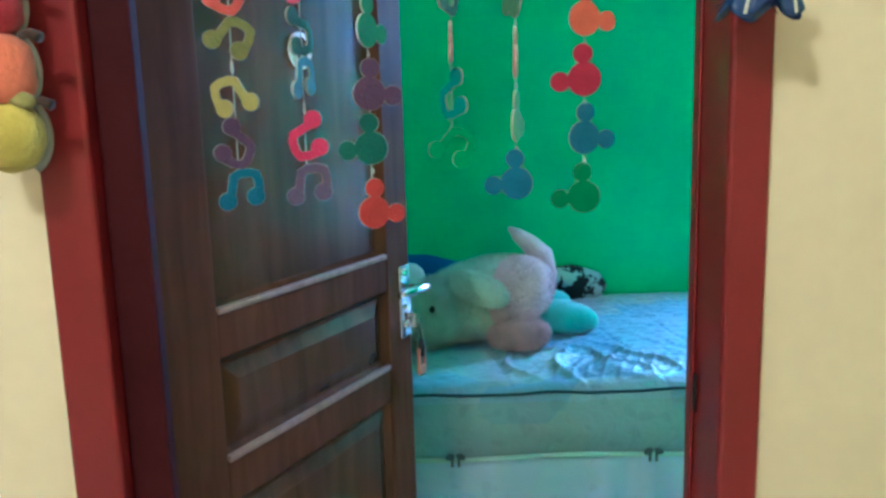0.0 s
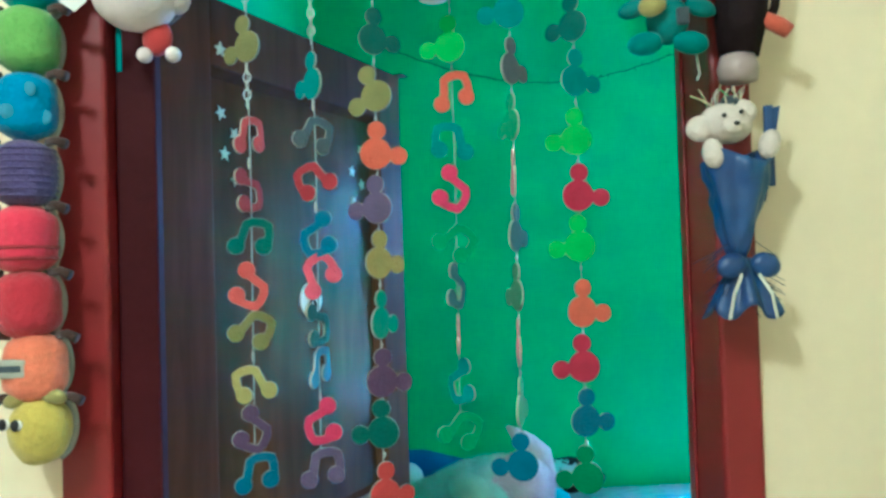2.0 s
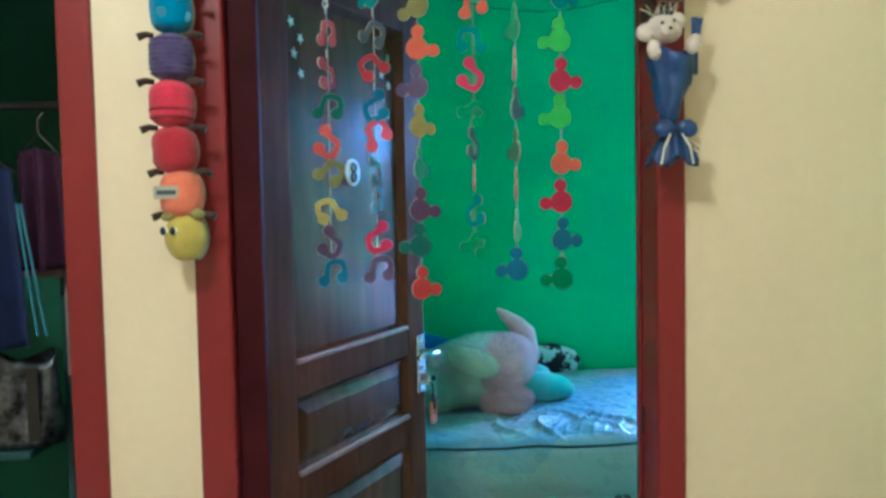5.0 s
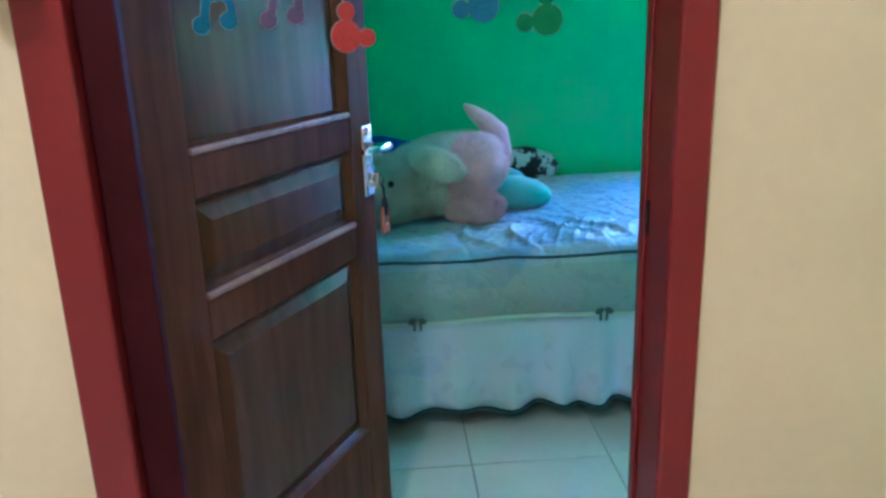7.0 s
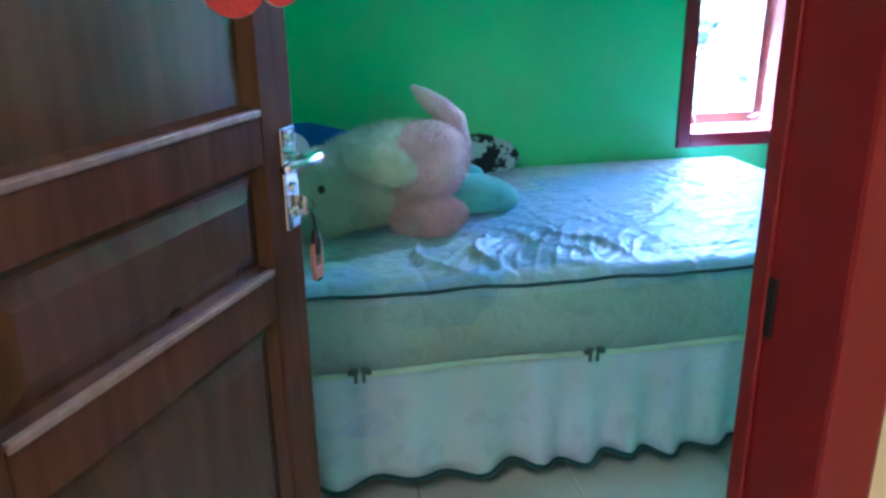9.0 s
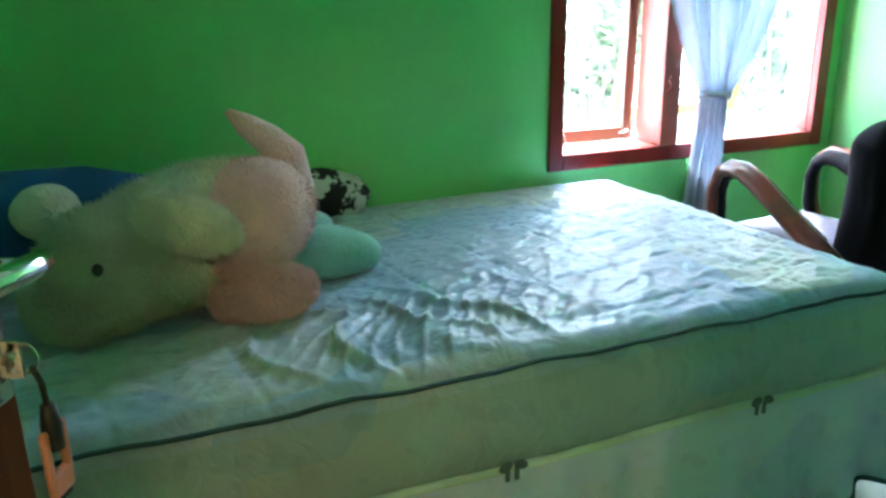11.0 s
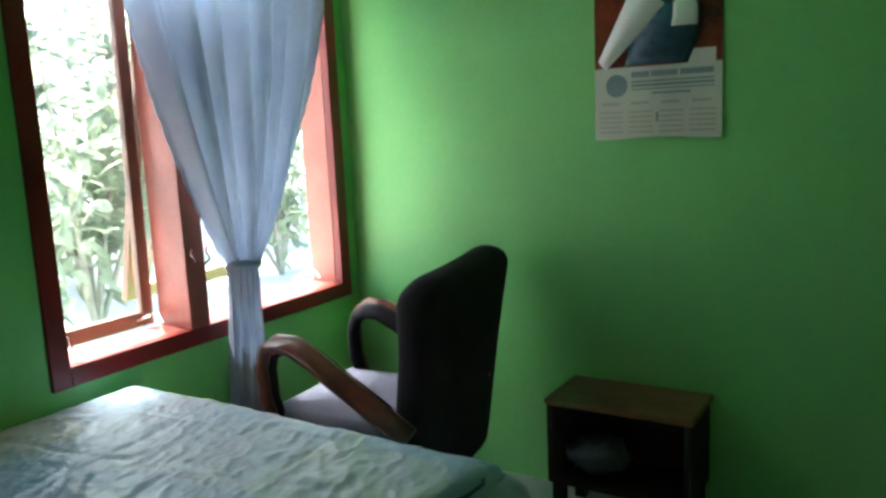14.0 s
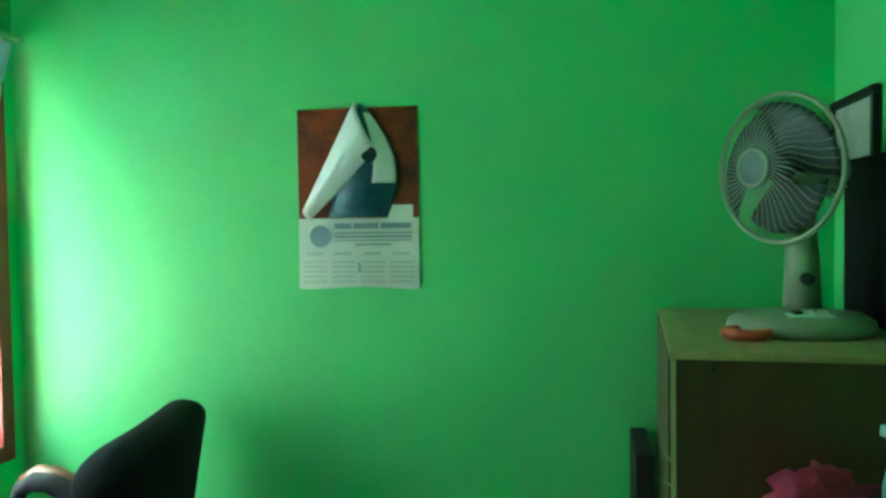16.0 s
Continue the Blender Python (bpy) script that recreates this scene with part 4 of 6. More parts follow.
for lo, hi in (((2.60, 0.742, 1.79), (2.945, 0.762, 1.812)), ((2.60, 0.742, 1.55), (2.945, 0.762, 1.572)), ((2.60, 0.742, 1.573), (2.622, 0.762, 1.789)), ((2.923, 0.742, 1.573), (2.945, 0.762, 1.789))):
    part("frame", box(lo, hi, 0.002), BLACK, pic)
part("print", box((2.623, 0.743, 1.573), (2.922, 0.752, 1.789)), mat("faded_print", (0.45, 0.47, 0.40), 0.5, vary=0.15, scale=9), pic)


# ---- calendar ----
def calendar():
    PAPER = mat("calendar_paper", (0.74, 0.72, 0.64), 0.6, vary=0.04, scale=9)
    BACK = mat("white_paper_back", (0.82, 0.82, 0.80), 0.55, vary=0.03)
    PHOTO = mat("red_brown_photo", (0.30, 0.05, 0.012), 0.35, vary=0.2, scale=7, other=(0.012, 0.008, 0.008), bump=0.0)
    BLUEPH = mat("blue_photo_print", (0.05, 0.14, 0.20), 0.35, vary=0.2, scale=9, other=(0.012, 0.04, 0.06), bump=0.0)
    INK = mat("blue_grey_ink", (0.30, 0.37, 0.40), 0.6, bump=0.0)
    FAINT = mat("faint_ink", (0.58, 0.59, 0.52), 0.6, bump=0.0)
    c = thing("calendar", "wall calendar with a curled white page and a red-brown photo", "calendar", (EAST - 0.003, 2.198, 1.272), -90)
    # local x runs along the wall (to the viewer's right), -y out into the room, z up
    w, h, hp = 0.407, 0.588, 0.228
    part("photo", box((-w / 2, -0.004, hp + 0.001), (w / 2, 0.0, h)), PHOTO, c, "red-brown and black photo")

    def low(u, v):
        return (-w / 2 + w * u, -0.005 - 0.004 * math.sin(u * 5.5) * (1 - v) - 0.006 * (1 - v) ** 2, hp * v - 0.004 * math.sin(u * 7 + 1) * (1 - v))
    part("page", sheet(16, 8, low, 0.001), PAPER, c, "pale printed page")
    part("emblem", prism(disc(-0.128, 0.170, 0.036, 24), 0.0016, pose(0, -0.0115, 0)), INK, c)
    for x0, x1, z, t in ((-0.078, -0.020, 0.203, 0.018), (-0.014, 0.070, 0.203, 0.018), (0.078, 0.180, 0.203, 0.018), (-0.078, 0.182, 0.180, 0.005), (-0.078, 0.182, 0.168, 0.007), (-0.078, 0.182, 0.156, 0.004), (-0.010, 0.110, 0.142, 0.006)):
        part("print_line", box((x0, -0.0135, z - t / 2), (x1, -0.0115, z + t / 2)), INK, c)
    for k in range(4):
        x = -0.178 + k * 0.098
        part("month_name", box((x, -0.0145, 0.108), (x + 0.06, -0.0125, 0.117)), FAINT, c)
        for r in range(5):
            part("date_bar", box((x - 0.008, -0.0165 - 0.001 * (4 - r) * 0.3, 0.018 + r * 0.016), (x + 0.072, -0.0145, 0.024 + r * 0.016)), FAINT, c)
    part("digit", box((0.002, -0.0175, 0.052), (0.009, -0.0150, 0.082)), INK, c)
    # the page above has come loose and curls over
    def curl(u, v):
        # from the lower left tip, widening to the upper right
        p = Vector((-0.190, -0.010, hp + 0.025)).lerp(Vector((0.000 + 0.075 * v, -0.03, h + 0.018 - 0.17 * v)), u)
        p.x += 0.026 * v * (1 - u)
        p.z -= 0.030 * v * (1 - u)
        p.y -= 0.040 * math.sin(math.pi * v) * (0.3 + u * 0.7)
        return p
    part("curled_page", sheet(14, 12, curl, 0.0008), BACK, c, "curled white page", True)

    def rest(u, v):
        # the page's front, hanging as a bulging leaf beside the curl
        a = Vector((-0.10, -0.010, hp + 0.004)).lerp(Vector((0.012, -0.022, h + 0.012)), u)
        e = Vector((0.09, -0.008, hp + 0.004)).lerp(Vector((0.030, -0.022, h + 0.006)), u)
        p = a.lerp(e, v)
        p.x += 0.075 * math.sin(math.pi * min(1, u * 0.95 + 0.05)) * v
        p.y -= 0.018 * math.sin(math.pi * v)
        return p
    part("hanging_page", sheet(14, 12, rest, 0.0008), BLUEPH, c, "dark blue printed page", True)
    def pale(u, v):
        q = rest(0.30 + 0.62 * u, 0.60 + 0.37 * v)
        q.y -= 0.004
        return q
    part("white_area", sheet(8, 6, pale, 0.0006), BACK, c, "", True)
    part("tree_shape", prism(disc(0.052, 0.432, 0.026, 14), 0.002, pose(0, -0.046, 0)), mat("black_green_ink", (0.01, 0.03, 0.03), 0.5), c)
    part("paper_scrap", box((0.10, -0.0075, hp - 0.004), (0.185, -0.0045, hp + 0.042)), PAPER, c)
    for k in range(4):
        z = 0.40 + 0.022 * k
        part("wire_loop", tube([(0.118, -0.010, z), (0.135, -0.016, z + 0.010), (0.130, -0.008, z - 0.020)], 0.0012, 5), CHROME, c)


calendar()


# ---- outside the window ----
GROUND = mat("pale_dry_ground", (0.66, 0.64, 0.58), 0.95, vary=0.12, scale=0.8, fine=12, bump=0.4)
structure("ground", sheet(20, 20, lambda u, v: (-80 + 160 * u, 3.62 + 130 * v, -0.25 + 0.02 * math.sin(u * 40) * math.sin(v * 31))), GROUND, "garden ground outside")
GLOW = bpy.data.materials.new("bright_hazy_sky")
GLOW.use_nodes = True
_n = GLOW.node_tree.nodes
_e = _n.new("ShaderNodeEmission")
_e.inputs["Color"].default_value, _e.inputs["Strength"].default_value = (0.92, 0.97, 1.0, 1), BACKDROP_GLOW
GLOW.node_tree.links.new(_e.outputs["Emission"], _n["Material Output"].inputs["Surface"])
structure("backdrop", box((-14, 14.0, -0.2), (22, 14.1, 14)), GLOW, "bright hazy distance")
LEAF = cloth_thin("pale_broad_leaf_green", (0.24, 0.27, 0.20), (0.30, 0.34, 0.22), (0.17, 0.20, 0.14))
BARK = mat("grey_bark", (0.32, 0.30, 0.25), 0.9, vary=0.2)


def shrub(at, height, leaves, size, seed):
    rnd = random.Random(seed)
    s = thing("shrub", "leafy garden shrub outside the window", "shrub", at, group="garden shrubs")
    stem = bmesh.new()
    tips = []
    for k in range(9):
        a, lean = rnd.uniform(0, 6.28), rnd.uniform(0.1, 0.45) * height
        top = Vector((lean * math.cos(a), lean * math.sin(a), height * rnd.uniform(0.55, 1.0)))
        mids = [Vector((0, 0, 0)), top * 0.4 + Vector((0, 0, 0.1)), top]
        tube(mids, [0.03, 0.02, 0.006], 6, stem)
        tips.append(top)
    part("stem", stem, BARK, s)
    bm = bmesh.new()
    for k in range(leaves):
        t = rnd.choice(tips)
        p = t * rnd.uniform(0.35, 1.05) + Vector((rnd.gauss(0, 0.16), rnd.gauss(0, 0.16), rnd.gauss(0, 0.14)))
        L, W = size * rnd.uniform(0.6, 1.3), size * rnd.uniform(0.25, 0.45)
        M = Matrix.Translation(p) @ Euler((rnd.uniform(-0.9, 0.6), rnd.uniform(-0.5, 0.5), rnd.uniform(0, 6.28))).to_matrix().to_4x4()
        vs = [bm.verts.new(M @ Vector(q)) for q in ((0, 0, 0), (W * 0.5, L * 0.3, 0.03 * L), (W * 0.42, L * 0.7, -0.05 * L), (0, L, -0.2 * L), (-W * 0.42, L * 0.7, -0.05 * L), (-W * 0.5, L * 0.3, 0.03 * L), (0, L * 0.5, -0.02 * L))]
        for a, b in ((0, 1), (1, 2), (2, 3), (3, 4), (4, 5), (5, 0)):
            bm.faces.new((vs[a], vs[b], vs[6]))
    tagged(part("crown", bm, LEAF, s), kind="stuff")


for at, tall, leaves, size, seed in (((3.0, 6.4, -0.25), 1.9, 420, 0.22, 3), ((4.2, 7.2, -0.25), 2.6, 520, 0.26, 4), ((5.4, 8.2, -0.25), 3.0, 560, 0.28, 5), ((2.3, 7.6, -0.25), 2.4, 420, 0.22, 6),
                                     ((6.8, 7.6, -0.25), 2.2, 420, 0.25, 7), ((3.4, 9.4, -0.25), 3.2, 700, 0.32, 8), ((5.0, 10.0, -0.25), 3.4, 700, 0.34, 9), ((7.0, 10.2, -0.25), 3.3, 700, 0.34, 10), ((8.8, 9.6, -0.25), 3.2, 700, 0.34, 11)):
    shrub(at, tall, leaves, size, seed)


# ---- things hung round the doorway ----
FELTS = {
    "olive": (0.30, 0.30, 0.06), "red": (0.62, 0.05, 0.03), "dark_red": (0.40, 0.02, 0.03), "dark_teal": (0.02, 0.16, 0.13), "coral": (0.72, 0.12, 0.09),
    "yellow": (0.55, 0.50, 0.10), "plum": (0.12, 0.06, 0.18), "blue": (0.03, 0.20, 0.42), "teal": (0.02, 0.33, 0.33), "slate": (0.10, 0.13, 0.17),
    "pink": (0.80, 0.12, 0.22), "sky": (0.15, 0.42, 0.70), "magenta": (0.72, 0.03, 0.16), "violet": (0.16, 0.12, 0.28), "orange": (0.80, 0.16, 0.05),
    "lime": (0.16, 0.70, 0.04), "green": (0.03, 0.28, 0.08), "crimson": (0.50, 0.01, 0.06), "leaf": (0.05, 0.46, 0.14),
}
FELT = {k: mat("felt_" + k, tuple(v * 0.62 for v in c), 0.95, vary=0.08, scale=30, fine=200, bump=0.3, bump_scale=260, sheen=0.2) for k, c in FELTS.items()}
FELT_EDGE = mat("pale_felt_edge", (0.40, 0.40, 0.34), 0.95, vary=0.1, scale=30)
LINK = mat("clear_plastic_link", (0.62, 0.64, 0.62), 0.2, vary=0.05, bump=0.0)
CORD = mat("clear_bead_cord", (0.42, 0.44, 0.42), 0.25, vary=0.1, bump=0.0)


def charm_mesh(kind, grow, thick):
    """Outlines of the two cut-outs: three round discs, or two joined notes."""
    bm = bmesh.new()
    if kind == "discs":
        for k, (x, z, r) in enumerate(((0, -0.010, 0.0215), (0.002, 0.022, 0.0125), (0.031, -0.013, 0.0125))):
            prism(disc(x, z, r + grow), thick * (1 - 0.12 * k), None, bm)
    else:
        # a thick rounded stroke from ball to ball over the top
        way = [(-0.013, -0.014), (-0.010, 0.002), (-0.008, 0.014), (0.000, 0.0185), (0.012, 0.0195), (0.021, 0.017), (0.024, 0.006), (0.024, -0.008)]
        for k, (x, z) in enumerate(way):
            prism(disc(x, z, 0.0056 + grow, 12), thick * (1 - 0.025 * k), None, bm)
        for k, ((x, z), (p, q)) in enumerate(zip(way, way[1:])):
            d = Vector((p - x, q - z)).normalized() * (0.0055 + grow)
            prism([(x - d.y, z + d.x), (x + d.y, z - d.x), (p + d.y, q - d.x), (p - d.y, q + d.x)], thick * (0.78 - 0.02 * k), None, bm)
        for k, (x, z, r) in enumerate(((-0.017, -0.017, 0.0115), (0.019, -0.012, 0.0115))):
            prism(disc(x, z, r + grow), thick * (1.06 - 0.03 * k), None, bm)
    return bm


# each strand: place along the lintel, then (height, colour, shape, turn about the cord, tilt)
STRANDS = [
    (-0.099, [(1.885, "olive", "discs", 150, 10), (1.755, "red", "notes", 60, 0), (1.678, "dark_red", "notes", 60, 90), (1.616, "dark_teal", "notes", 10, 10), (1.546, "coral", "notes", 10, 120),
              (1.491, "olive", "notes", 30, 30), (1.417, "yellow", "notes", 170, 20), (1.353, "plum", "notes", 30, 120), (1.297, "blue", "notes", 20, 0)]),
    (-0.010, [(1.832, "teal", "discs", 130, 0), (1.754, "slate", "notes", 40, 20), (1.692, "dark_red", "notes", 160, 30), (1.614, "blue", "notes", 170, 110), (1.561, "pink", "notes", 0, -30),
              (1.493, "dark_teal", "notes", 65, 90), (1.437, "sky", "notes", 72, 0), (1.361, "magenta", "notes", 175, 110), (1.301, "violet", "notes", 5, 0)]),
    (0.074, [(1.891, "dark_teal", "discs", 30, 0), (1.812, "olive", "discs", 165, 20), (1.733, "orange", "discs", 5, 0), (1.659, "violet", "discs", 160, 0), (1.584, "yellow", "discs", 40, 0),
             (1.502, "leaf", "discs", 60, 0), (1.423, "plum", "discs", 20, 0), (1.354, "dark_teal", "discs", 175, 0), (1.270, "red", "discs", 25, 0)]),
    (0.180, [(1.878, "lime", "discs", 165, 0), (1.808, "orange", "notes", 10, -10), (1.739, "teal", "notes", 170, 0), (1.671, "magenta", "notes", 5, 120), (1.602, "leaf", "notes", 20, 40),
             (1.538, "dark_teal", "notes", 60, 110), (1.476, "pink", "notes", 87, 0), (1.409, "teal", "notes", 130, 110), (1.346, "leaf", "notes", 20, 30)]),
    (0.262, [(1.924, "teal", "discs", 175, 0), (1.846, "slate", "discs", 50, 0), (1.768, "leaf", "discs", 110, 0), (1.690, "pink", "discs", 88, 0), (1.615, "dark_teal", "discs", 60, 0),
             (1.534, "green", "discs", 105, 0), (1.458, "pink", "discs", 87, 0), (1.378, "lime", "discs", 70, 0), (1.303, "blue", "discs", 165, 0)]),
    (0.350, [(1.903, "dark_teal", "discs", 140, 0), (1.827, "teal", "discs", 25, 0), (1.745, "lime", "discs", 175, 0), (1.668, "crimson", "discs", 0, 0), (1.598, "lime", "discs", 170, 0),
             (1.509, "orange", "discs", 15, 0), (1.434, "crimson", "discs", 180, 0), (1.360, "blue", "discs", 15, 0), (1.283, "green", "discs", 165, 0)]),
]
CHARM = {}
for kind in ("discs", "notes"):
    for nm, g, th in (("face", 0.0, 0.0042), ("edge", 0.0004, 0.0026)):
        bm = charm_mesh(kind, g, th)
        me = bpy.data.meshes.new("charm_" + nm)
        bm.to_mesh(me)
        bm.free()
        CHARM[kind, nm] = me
CH_Y = 0.972
for sx, items in STRANDS:
    g = thing("hanging_garland", "string of coloured felt cut-outs hanging in the doorway", "garland", (sx, CH_Y, LIFT), group="felt garlands in the doorway")
    bottom = items[-1][0]
    cord = bmesh.new()
    tube([(0, 0, 2.018), (0.002, 0, 1.7), (-0.001, 0, bottom + 0.02)], 0.0009, 5, cord)
    part("cord", cord, CORD, g)
    for k in range(2):
        part("ring", tube([(0.0115 * math.cos(a), 0.003 * k, 2.006 - 0.022 * k + 0.0115 * math.sin(a)) for a in [2 * math.pi * q / 18 for q in range(18)]], 0.0016, 6, closed=True), CHROME, g)
    prev = 1.985
    for z, colour, kind, turn, tilt in items:
        gap = prev - (z + 0.034)
        for b in range(max(1, int(gap / 0.012))):
            if gap > 0.004 and sx < 0.05:
                link = tube([(0.0048 * math.cos(a) * (b % 2), 0.0048 * math.cos(a) * (1 - b % 2), prev - 0.006 - b * 0.012 + 0.0075 * math.sin(a)) for a in [2 * math.pi * q / 10 for q in range(10)]], 0.0010, 4, closed=True)
                part("link", link, LINK, g)
            elif gap > 0.004:
                part("bead", ball((0.001, 0, prev - 0.006 - b * 0.012), (0.0019, 0.0019, 0.0036), (0, 0, 0), 8), CORD, g)
        prev = z - 0.034
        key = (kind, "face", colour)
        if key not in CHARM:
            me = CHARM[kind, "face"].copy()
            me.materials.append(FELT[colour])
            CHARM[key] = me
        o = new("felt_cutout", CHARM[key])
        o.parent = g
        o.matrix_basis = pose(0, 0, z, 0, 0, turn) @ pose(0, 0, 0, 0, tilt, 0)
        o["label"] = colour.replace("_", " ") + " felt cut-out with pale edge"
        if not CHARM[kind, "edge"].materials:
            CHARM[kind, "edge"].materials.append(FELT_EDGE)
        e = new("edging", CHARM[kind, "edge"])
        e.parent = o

for x0, x1 in ((-0.112, 0.088), (0.166, 0.364)):
    st = thing("hanger_strip", "narrow milky plastic strip fixed under the lintel", "hanger strip", (0, 0, LIFT), group="hanger strips")
    part("strip", box((x0, 0.958, 2.028), (x1, 0.986, 2.040), 0.003), CLEAR_PL, st)
    for k in range(3):
        px = x0 + 0.03 + k * (x1 - x0 - 0.06) / 2
        part("peg", lathe([(0.003, 0), (0.0026, 0.010), (0.0045, 0.014)], (px, 0.968, 2.045), 8), BLACK, st)


def rail():
    r = thing("hanging_rail", "white enamelled double rail with black hooks above the doorway", "rail", (0, 0, LIFT))
    for y, z, q in ((0.93, 2.072, 0.007), (0.965, 2.090, 0.007)):
        part("bar", tube([(-0.405, y, z), (0.64, y, z)], q, 10), RAIL_WHITE, r, "", True)
    part("back_strip", box((-0.40, 0.972, 2.082), (0.635, 0.984, 2.110), 0.004), RAIL_WHITE, r)
    for x in (-0.38, 0.615):
        part("end_plate", box((x - 0.008, 0.925, 2.062), (x + 0.008, 0.9715, 2.100), 0.003), RAIL_WHITE, r)
    for k, x in enumerate((0.157, 0.225, 0.292, 0.385, 0.475, 0.575)):
        d = 0.02 if k else 0.0
        part("hook", tube([(x + d, 0.945, 2.092), (x + d * 0.8, 0.928, 2.086), (x + d * 0.3, 0.918, 2.072), (x - d * 0.3, 0.916, 2.058), (x - d, 0.920, 2.048), (x - d * 1.6, 0.929, 2.050)], 0.0028, 6), BLACK, r, "black hook")
    part("clip", box((-0.34, 0.922, 2.078), (-0.31, 0.936, 2.088), 0.002), CHROME, r)


rail()


def caterpillar():
    c = thing("plush_caterpillar", "long stuffed caterpillar of eight coloured balls hanging by the door", "plush toy", (0, 0, LIFT))
    data = [(-0.362, 1.958, 0.054, (0.03, 0.30, 0.36), "turquoise"), (-0.366, 1.876, 0.047, (0.20, 0.40, 0.04), "green"), (-0.369, 1.790, 0.046, (0.02, 0.22, 0.50), "bright blue"),
            (-0.372, 1.702, 0.047, (0.08, 0.06, 0.22), "purple ribbed"), (-0.374, 1.618, 0.049, (0.58, 0.02, 0.06), "crimson striped"), (-0.371, 1.533, 0.049, (0.42, 0.012, 0.025), "dark red"),
            (-0.362, 1.452, 0.047, (0.72, 0.20, 0.07), "orange"), (-0.357, 1.372, 0.047, (0.60, 0.50, 0.02), "yellow")]
    for k, (x, z, r, col, nm) in enumerate(data):
        m = mat("plush_" + nm.replace(" ", "_"), col, 0.92, vary=0.12, scale=18, fine=160, bump=0.4, bump_scale=150, sheen=0.3)
        r *= 0.83
        x -= 0.007
        bm = ball((0, 0, 0), (1, 1, 1), (0, 0, 8 * k), 26, None, 0.05, k * 1.7)
        for v in bm.verts:
            # stuffed drum rather than a ball: flat ends, full sides
            f = 1.0 if k in (0, 7) else min(1.22, (1 + abs(v.co.z) ** 2 * 0.5))
            v.co = Vector((x + v.co.x * r * f, 0.928 + v.co.y * r * 0.95 * f, z + v.co.z * 0.045))
        seg = part("segment", bm, m, c, nm + " ball", True)
        if nm == "bright blue":
            dm = FELT["sky"]
            for a, dz in ((-60, 0.016), (-100, -0.012), (-30, -0.018)):
                part("dot", ball((x + r * 0.95 * math.cos(radians(a)), 0.928 + r * 0.92 * math.sin(radians(a)), z + dz), (0.010, 0.003, 0.010)), dm, seg, "", True)
        if nm == "purple ribbed":
            for q in range(8):
                dz = -0.030 + q * 0.0086
                rr = r * math.sqrt(max(0.05, 1 - (dz / 0.047) ** 2)) * min(1.22, 1 + (dz / 0.045) ** 2 * 0.5) + 0.0005
                part("rib", tube([(x + rr * math.cos(a), 0.928 + rr * 0.95 * math.sin(a), z + dz) for a in [2 * math.pi * j / 24 for j in range(24)]], 0.0014, 5, closed=True), m, seg)
        if nm == "crimson striped":
            for dz in (-0.012, -0.026):
                rr = r * math.sqrt(1 - (dz / 0.047) ** 2) * (1 + (dz / 0.045) ** 2 * 0.5) - 0.0012
                part("stripe", tube([(x + rr * math.cos(a), 0.928 + rr * 0.95 * math.sin(a), z + dz) for a in [2 * math.pi * j / 24 for j in range(24)]], 0.0030, 5, closed=True), FELT["dark_red"], seg)
        if nm == "orange":
            part("patch", box((x - 0.040, 0.928 - r * 0.97, z - 0.010), (x + 0.006, 0.928 - r * 0.86, z + 0.014), 0.003), FELT_EDGE, seg, "pale cloth label")
            part("label_print", box((x - 0.034, 0.928 - r * 0.985, z - 0.002), (x + 0.0, 0.928 - r * 0.965, z + 0.006), 0.0005), FELT["slate"], seg)
        part("seam", tube([(x + r * 0.80 * math.cos(t_) , 0.928 + 0.030, z + 0.046 * math.sin(t_)) for t_ in [-1.2 + 0.24 * j for j in range(11)]], 0.005, 6), FELT_EDGE, seg, "pale back panel edge", True)
        if k:
            for sg in (-1, 1):
                part("foot", tube([(x + sg * 0.030, 0.925, z + 0.040), (x + sg * (r + 0.004), 0.922, z + 0.042), (x + sg * (r + 0.018), 0.918, z + 0.036)], [0.005, 0.006, 0.0075], 8), DARKB, c, "brown cloth foot", True)
    x, z, r = data[-1][0] - 0.004, data[-1][1], data[-1][2] * 0.90
    for dx in (-0.036, -0.016):
        part("eye", ball((x + dx, 0.928 - r * (0.70 if dx < -0.03 else 0.90), z + 0.012), (0.0055, 0.004, 0.0075)), BLACK, c, "black eye", True)
        part("eye_white", ball((x + dx + 0.004, 0.929 - r * (0.68 if dx < -0.03 else 0.88), z + 0.012), (0.0045, 0.0025, 0.0065)), WHITE_PL, c, "", True)
    part("ear", ball((x - 0.028, 0.915, z + 0.040), (0.016, 0.010, 0.010), (0, -20, 0), 10), FELT["yellow"], c, "", True)
    part("ear", ball((x + 0.02, 0.915, z + 0.044), (0.018, 0.010, 0.010), (0, 15, 0), 10), FELT["yellow"], c, "", True)
    loop = [(-0.362 + 0.008 * s, 0.94, 2.005 + dz) for s, dz in ((-1, 0), (-1, 0.05), (0, 0.062), (1, 0.05), (1, 0))]
    part("strap", tube(loop, 0.002, 6), FELT_EDGE, c)
    for k, colour in enumerate(("teal", "yellow", "red")):
        part("strap_band", box((-0.374, 0.936, 2.012 + 0.012 * k), (-0.350, 0.944, 2.023 + 0.012 * k), 0.002), FELT[colour], c)


